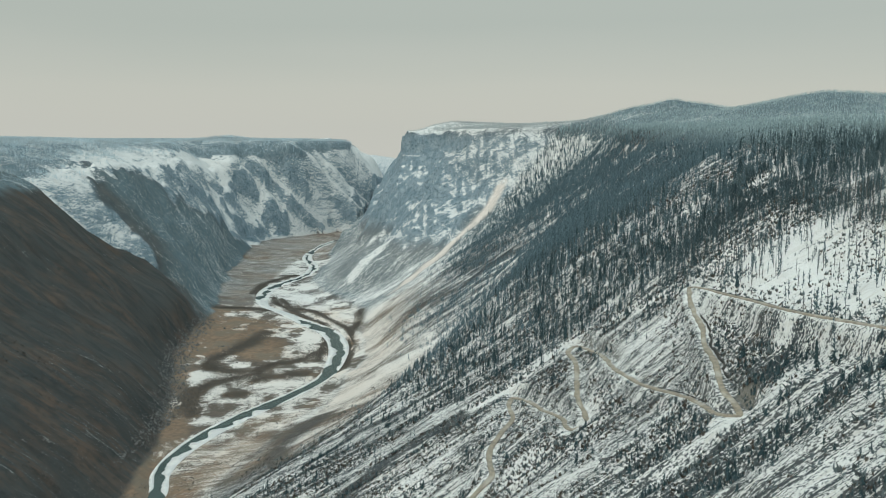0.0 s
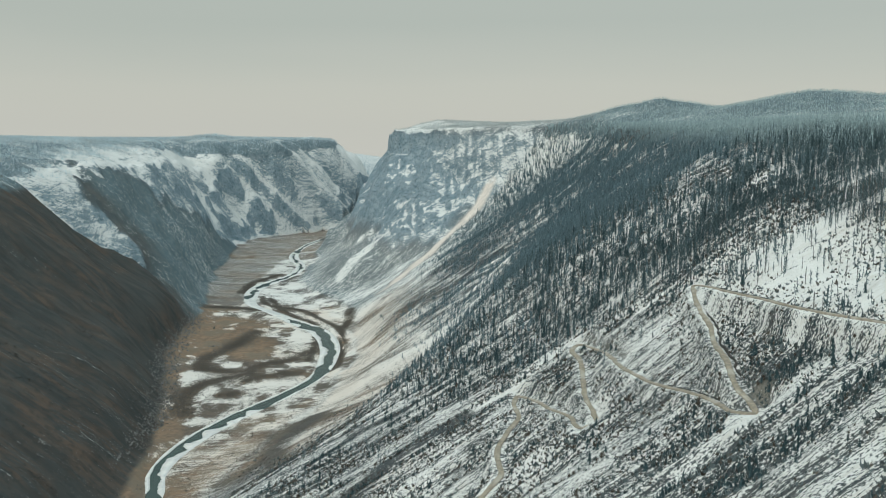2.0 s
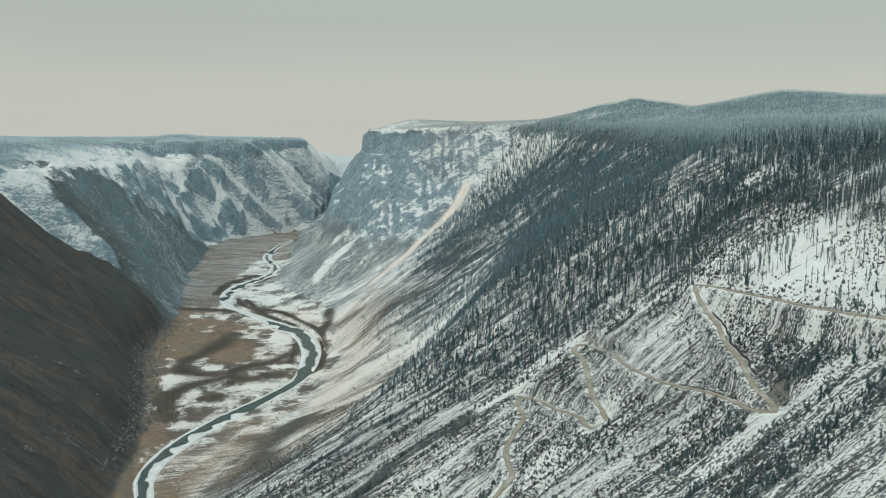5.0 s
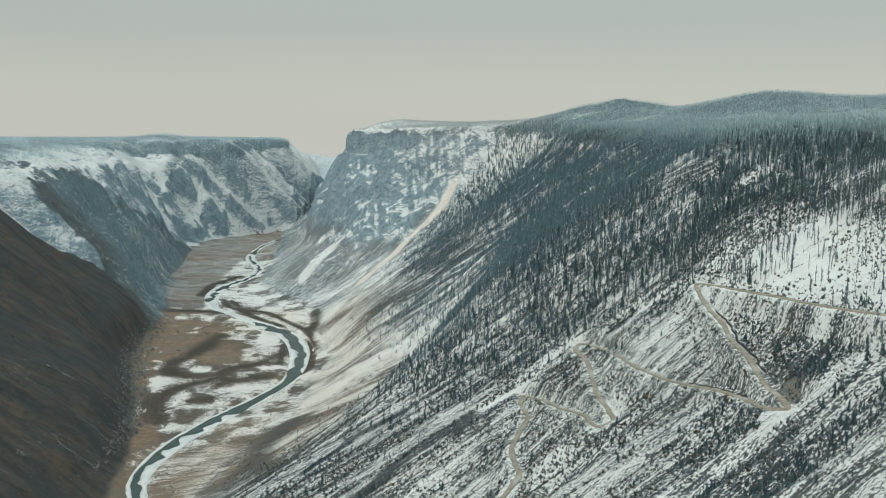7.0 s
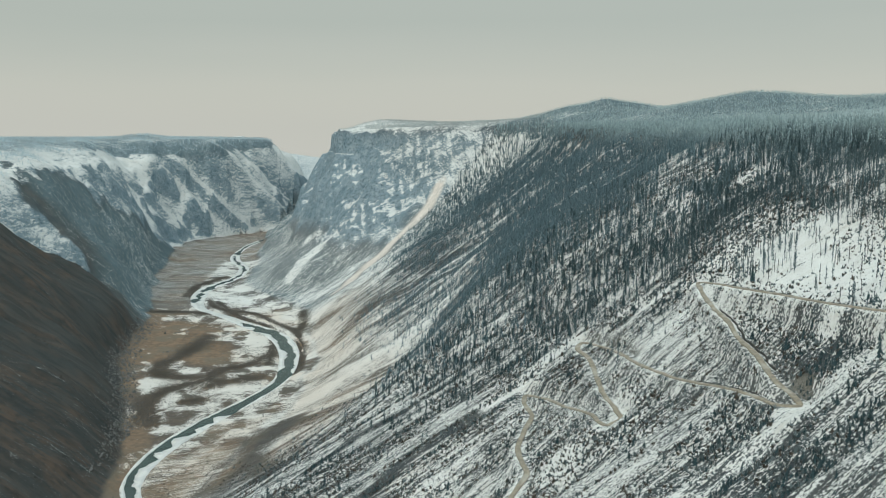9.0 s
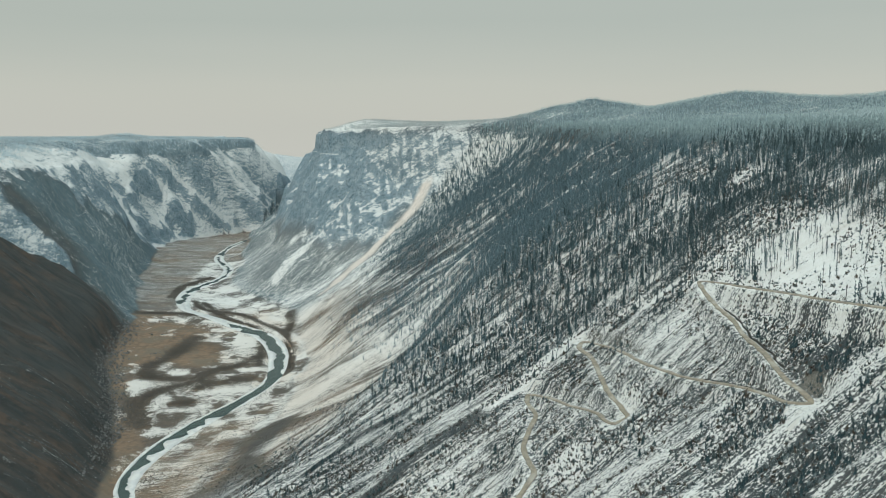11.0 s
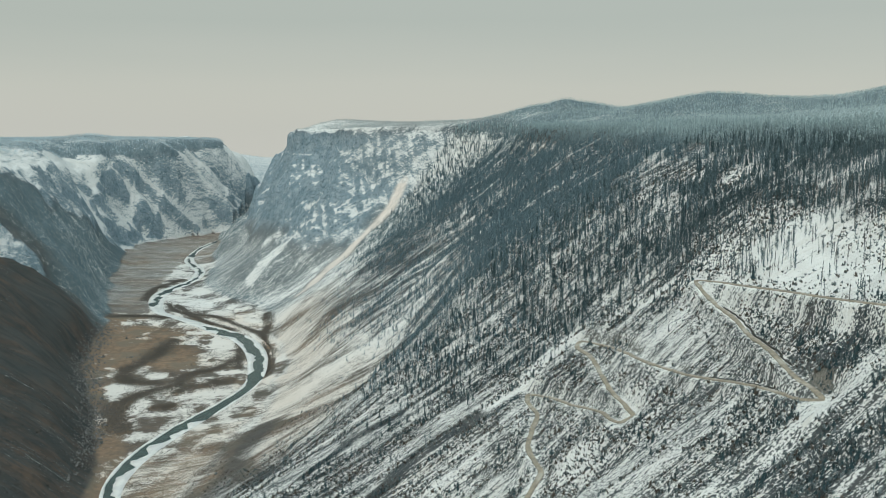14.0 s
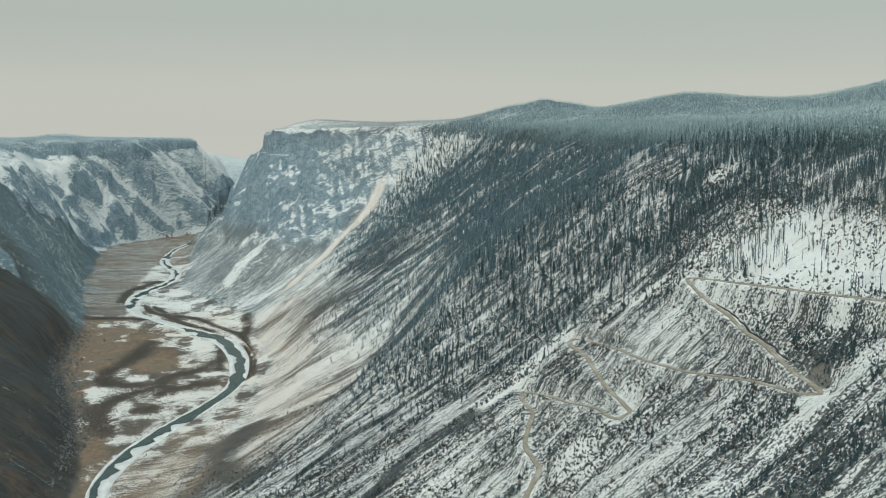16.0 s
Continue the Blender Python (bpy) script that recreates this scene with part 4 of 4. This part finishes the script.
def brush_shape(seed, stems, spread):
    """A leafless bush: stems leaning out of one root."""
    r = random.Random(seed)
    tris = []
    for k in range(stems):
        a, lean = r.random() * 6.283, r.uniform(0.1, spread)
        foot = (r.uniform(-0.2, 0.2), r.uniform(-0.2, 0.2), -0.1)
        tip = (foot[0] + math.cos(a) * lean, foot[1] + math.sin(a) * lean, r.uniform(0.5, 1.0))
        mid = r.uniform(0.10, 0.24)
        tris.append([tip, (foot[0] + math.cos(a + 1.6) * mid, foot[1] + math.sin(a + 1.6) * mid, 0.25),
                     (foot[0] - math.cos(a + 1.6) * mid, foot[1] - math.sin(a + 1.6) * mid, -0.1)])
    return np.array(tris, float)


def plant(name, shapes, x, y, tall, material, label, category, girth=None, lean=0.05):
    """Many plants of one kind, joined: each takes one of the shapes, turned and scaled."""
    z = height(x, y)
    pick, turn = rng.integers(0, len(shapes), len(x)), rng.uniform(0, 6.283, len(x))
    girth = rng.uniform(0.8, 1.25, len(x)) if girth is None else girth
    out, tone = [], []
    for k, shape in enumerate(shapes):
        ids = np.nonzero(pick == k)[0]
        v = shape.reshape(1, -1, 3)
        c, s, h = np.cos(turn[ids])[:, None], np.sin(turn[ids])[:, None], tall[ids][:, None]
        w = h * girth[ids][:, None]
        px, py = (v[..., 0] * c - v[..., 1] * s) * w, (v[..., 0] * s + v[..., 1] * c) * w
        lx, ly = rng.normal(0, lean, (len(ids), 1)), rng.normal(0, lean, (len(ids), 1))
        pz = v[..., 2] * h
        tone.append(np.repeat(rng.random(len(ids)), v.shape[1]))
        out.append(np.stack([px + x[ids][:, None] + lx * pz, py + y[ids][:, None] + ly * pz, pz + z[ids][:, None]], -1).reshape(-1, 3))
    verts = np.concatenate(out)
    ob = mesh_object(name, verts, np.arange(len(verts)).reshape(-1, 3), material)
    ob.data.attributes.new("tone", "FLOAT", "POINT").data.foreach_set("value", np.concatenate(tone).astype(np.float32))
    return tagged(ob, label, category, kind="stuff")


def scatter(count, x0, x1, y0, y1):
    return rng.uniform(x0, x1, count), rng.uniform(y0, y1, count)


def clear_of(x, y, gap=5.5):
    d, _ = near_line(x, y, road_line, 12)
    e, _ = near_line(x, y, river_line, 40)
    return ((d > gap) & (e > river_half(y) + 3)) & (np.hypot(x - 76, y - 457) > 10) & (np.hypot(x - 122, y - 352) > 10)


LARCHES = [np.concatenate([trunk_shape(0.010, 0.98), larch_crown(k, 24 + 2 * (k % 3), 0.95 + 0.14 * (k % 4), 1.35)]) for k in range(10)]
FIRS = [np.concatenate([trunk_shape(0.014, 0.9), conifer_crown(50 + k, 6, 5, 0.75 + 0.12 * (k % 3))]) for k in range(6)]
FAR_TREES = [conifer_crown(80 + k, 3, 2, 1.25) for k in range(8)]
THIN_LARCHES = [np.concatenate([trunk_shape(0.012, 0.98), larch_crown(120 + k, 12, 1.35 + 0.15 * (k % 3), 1.5)]) for k in range(8)]
THIN_FIRS = [conifer_crown(140 + k, 5, 3, 0.9 + 0.12 * (k % 3)) for k in range(6)]

x, y = scatter(86000, -140, 420, 230, 1860)
extra = scatter(3200, 205, 345, 380, 720)
more = scatter(2600, 150, 245, 505, 630)
x, y = np.concatenate([x, extra[0], more[0]]), np.concatenate([y, extra[1], more[1]])
z = height(x, y)
keep = (rng.random(len(x)) < forest_cover(x, y, z) * (1 - 0.38 * smooth(820, 1120, y) + 0.2 * smooth(1250, 1500, y))) & clear_of(x, y) & (z < 2)
x, y, z = x[keep], y[keep], z[keep]
near_field = (x > 150) & (x < 270) & (y > 360) & (y < 575) & (z > -106)
ids = np.nonzero(near_field)[0][:280]
field_spots = [(float(x[k]), float(y[k]), float(z[k])) for k in ids]
rest = np.ones(len(x), bool)
rest[ids] = False
x, y, z = x[rest], y[rest], z[rest]
low_slope = (y < 520) & (z < -96)
open_snow = (x > 150) & (y < 620) & (z > -106)
fir = ~open_snow & (rng.random(len(x)) < 0.16 + 0.5 * low_slope + 0.5 * smooth(800, 1200, y) + 0.25 * (1 - smooth(-190, -140, z)))
tall = rng.uniform(8.0, 17.0, len(x)) * (0.62 + 0.38 * smooth(-200, -120, z)) * (1 - 0.15 * smooth(1100, 1500, y)) * np.where(low_slope, 0.36, 1.0) * np.where(open_snow, 0.8, 1.0)
# the farther a tree, the likelier it gets the haze-coloured wood
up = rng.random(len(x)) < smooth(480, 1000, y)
for tinted, bark, needles, words in ((False, LARCH, SPRUCE, "dark green"), (True, FAR_WOOD, FAR_WOOD, "haze coloured blue green")):
    one, two = ~fir & (up == tinted), fir & (up == tinted)
    plant("larch_forest", THIN_LARCHES if tinted else LARCHES, x[one], y[one], tall[one], bark, "bare grey larch forest on the snowy slope", "forest")
    plant("conifer_forest", THIN_FIRS if tinted else FIRS, x[two], y[two], (0.95 if tinted else 0.8) * tall[two], needles, words + " conifers scattered among bare larches", "forest")

# plateau woods, rimed
x, y = scatter(80000, 290, 1120, 300, 2100)
z = height(x, y)
keep = (rng.random(len(x)) < 0.92 * (z > -14)) & (y < 2300 - 0.3 * x)
x, y = x[keep], y[keep]
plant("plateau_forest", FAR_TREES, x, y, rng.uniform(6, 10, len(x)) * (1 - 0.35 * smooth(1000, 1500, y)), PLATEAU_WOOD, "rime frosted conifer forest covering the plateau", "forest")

# far woods on the left plateau and scattered on the crags, painted hazy
x, y = scatter(70000, -1250, -330, 1400, 3250)
z = height(x, y)
woods = smooth(-14, 14, z - left_woods(y) + 12 * fbm(x / 90, y / 90, 131, 2)) * (1.0 - 0.7 * smooth(-900, -1300, x))
keep = rng.random(len(x)) < np.maximum(woods, 0.006 * smooth(-330, -300, z) * (y > 2420))
x, y = x[keep], y[keep]
plant("far_plateau_forest", FAR_TREES, x, y, rng.uniform(5, 10, len(x)), HIGH_WOOD, "frosted forest on the far plateau and crags, pale with painted haze", "forest")
x, y = scatter(9000, -330, 330, 1650, 2600)
z = height(x, y)
keep = rng.random(len(x)) < 0.35 * (y < 2250) * smooth(-320, -260, z) * (1 - 0.6 * smooth(-40, -10, z)) * (1 - strip(x, y, ((118, 1772), (97, 1749), (20, 1700), (-48, 1661), (-95, 1600)), 16, 10))
x, y = x[keep], y[keep]
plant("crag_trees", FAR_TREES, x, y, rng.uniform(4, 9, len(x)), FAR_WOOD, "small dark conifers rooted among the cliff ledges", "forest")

x, y = scatter(42000, -110, 330, 1680, 2420)
z = height(x, y)
keep = rng.random(len(x)) < 0.8 * smooth(-125, -85, z) * smooth(-15, 25, x + 0.1 * (y - 1900)) + 0.25 * (z > -20)
x, y = x[keep], y[keep]
plant("rimed_trees", FAR_TREES, x, y, rng.uniform(2, 5.5, len(x)), RIMED, "white rimed trees on the snowy upper slope", "forest")

# brush on the near slope
x, y = scatter(190000, -260, 260, 225, 1150)
z = height(x, y)
broad, narrow = slope_bands(x, y)
rows = 0.6 * broad + 0.5 * narrow + 0.5 * fbm(x / 40, y / 40, 143, 3)
keep = (rng.random(len(x)) < np.maximum(smooth(-0.55, 0.45, rows), 0.4 * blob(x, y, 147, 440, 20, 95)) * (1 - 0.82 * blob(x, y, 209, 462, 50, 110, 0.4) * (1 - 0.6 * smooth(430, 510, y))) * (1 - smooth(650, 1100, y)) * smooth(-345, -250, z + 18 * fbm(x / 50, y / 50, 147, 2))) & clear_of(x, y, 4.5)
x, y = x[keep], y[keep]
rimed = rng.random(len(x)) < 0.45 + 0.35 * (1 - smooth(330, 420, y))
TUFTS = [brush_shape(30 + k, 5, 0.8) for k in range(8)]
plant("rimed_brush", TUFTS, x[rimed], y[rimed], rng.gamma(4.0, 0.3, rimed.sum()) + 0.4, RIMED_BRUSH, "low grey green brush dusted with rime on scree", "brush", lean=0.15)
plant("bare_brush", TUFTS, x[~rimed], y[~rimed], rng.gamma(4.0, 0.25, (~rimed).sum()) + 0.3, BRUSH, "low bare brown brush between snow streaks", "brush", lean=0.15)

# dwarf conifers in bands down the near slope
x, y = scatter(44000, -220, 260, 225, 800)
z = height(x, y)
bands = slope_bands(x, y)[0] + 0.45 * fbm(x / 30, y / 30, 243, 3)
keep = (rng.random(len(x)) < smooth(0.10, 0.65, bands) * (1 - 0.95 * blob(x, y, 206, 470, 54, 125, 0.45)) * (1 - 0.6 * blob(x, y, 60, 480, 55, 110, 0.5)) * smooth(-320, -225, z + 20 * fbm(x / 40, y / 40, 247, 2)) * (1 - smooth(640, 800, y)) ) & clear_of(x, y, 5.0)
x, y = x[keep], y[keep]
plant("dwarf_conifers", FIRS, x, y, rng.gamma(4.0, 0.45, len(x)) + 0.6, SPRUCE, "dwarf dark green conifers in bands down the slope", "brush", girth=rng.uniform(1.2, 2.0, len(x)))

# willow thickets on the valley floor
SHRUBS = [brush_shape(60 + k, 7, 0.85) for k in range(8)]
for points, half_width in THICKETS:
    line = resample(points, 4.0)
    count = int(len(line) * half_width * 14)
    spot = line[rng.integers(0, len(line), count)] + rng.normal(0, half_width * 1.0, (count, 2))
    ok = clear_of(spot[:, 0], spot[:, 1])
    plant("willow_thicket", SHRUBS, spot[ok, 0], spot[ok, 1], rng.uniform(0.5, 1.5, ok.sum()), WILLOW, "brown leafless willow thicket on the snowy flood plain", "thicket")

# dark tufts and low bushes on the bare left-hand slope
x, y = scatter(26000, -760, -330, 700, 1560)
z = height(x, y)
keep = (z > -343) & (y < curve(*GULLY, x)) & (rng.random(len(x)) < smooth(-0.5, 0.6, vnoise(y / 16, x / 90, 191) + 0.6 * fbm(x / 50, y / 50, 193, 3)))
x, y = x[keep], y[keep]
plant("slope_tufts", TUFTS, x, y, rng.gamma(3.0, 0.25, len(x)) + 0.3, DARK_BRUSH, "dark low brush clinging to the bare brown slope", "brush", lean=0.15)

# loose tufts of brush over the flood plain
x, y = scatter(52000, -345, -60, 700, 1560)
z = height(x, y)
keep = (rng.random(len(x)) < smooth(-0.3, 0.5, fbm(x / 35, y / 35, 171, 3)) * (1 - 0.6 * smooth(-344, -325, z))) & clear_of(x, y)
x, y = x[keep], y[keep]
plant("floodplain_tufts", TUFTS, x, y, rng.gamma(3.0, 0.2, len(x)) + 0.25, WILLOW, "sparse brown tufts of brush on the flood plain", "brush", lean=0.15)

# stones at the foot of the brown slope
def stone_shape(seed):
    r = random.Random(seed)
    p = [(0, 0, 0.8), (0.6, 0, 0.1), (0, 0.7, 0.2), (-0.6, 0.1, 0.15), (0, -0.6, 0.1), (0, 0, -0.5)]
    p = [tuple(c * r.uniform(0.7, 1.25) for c in q) for q in p]
    return np.array([[p[a], p[b], p[c]] for a, b, c in ((0, 1, 2), (0, 2, 3), (0, 3, 4), (0, 4, 1), (5, 2, 1), (5, 3, 2), (5, 4, 3), (5, 1, 4))], float)


x, y = scatter(16000, -440, -320, 760, 1560)
z = height(x, y)
keep = rng.random(len(x)) < smooth(-349, -345, z) * (1 - smooth(-342, -325, z)) * 0.8
x, y = x[keep], y[keep]
plant("boulders", [stone_shape(k) for k in range(6)], x, y, rng.gamma(2.0, 0.55, len(x)) + 0.4, STONE, "grey boulders strewn along the foot of the slope", "boulders", lean=0.3)

# single larches on the snow field by the road
def part(name, verts, material, parent, label=""):
    ob = mesh_object(name, verts.reshape(-1, 3), np.arange(len(verts) * 3).reshape(-1, 3), material, parent)
    ob.data.attributes.new("tone", "FLOAT", "POINT").data.foreach_set("value", np.full(len(verts) * 3, rng.random(), np.float32))
    return tagged(ob, label)


def larch_tree(seed):
    ob = new("larch_tree")
    part("trunk", trunk_shape(0.0075, 0.99, 5), BARK, ob)
    part("crown", larch_crown(200 + seed, 60, 0.75, 0.62), PALE_LARCH, ob, "bare drooping grey brown twigs")
    return tagged(ob, "bare grey brown larch standing in deep snow", "tree", "larches on the snow field")


def fir_tree(seed):
    ob = new("fir_tree")
    part("trunk", trunk_shape(0.016, 0.9, 5), BARK, ob)
    part("crown", conifer_crown(300 + seed, 9, 7, 0.9), SPRUCE, ob, "dense dark green needles")
    return tagged(ob, "dark green conifer standing alone beside the road", "tree", "conifers on the snow field")


kinds = [larch_tree(k) for k in range(6)] + [fir_tree(0), fir_tree(1)]
field_spots.insert(6, (173.0, 503.0, float(height(np.array([173.0]), np.array([503.0]))[0])))
field_spots.insert(7, (218.0, 560.0, float(height(np.array([218.0]), np.array([560.0]))[0])))
for k, (a, b, c) in enumerate(field_spots):
    kind = kinds[k] if k < 8 else kinds[int(rng.integers(0, 6))]
    size = (8.5, 10.0)[k - 6] if k in (6, 7) else float(rng.uniform(6.0, 12.5))
    m = Matrix.LocRotScale((a, b, c), Euler((rng.normal(0, 0.04), rng.normal(0, 0.04), rng.uniform(0, 6.28))), (size * 1.05, size * 1.05, size))
    if k < 8:
        kind.matrix_basis = m
    else:
        made = copy_thing(kind, m @ Matrix.Diagonal((*(1 / v for v in kind.scale), 1)))
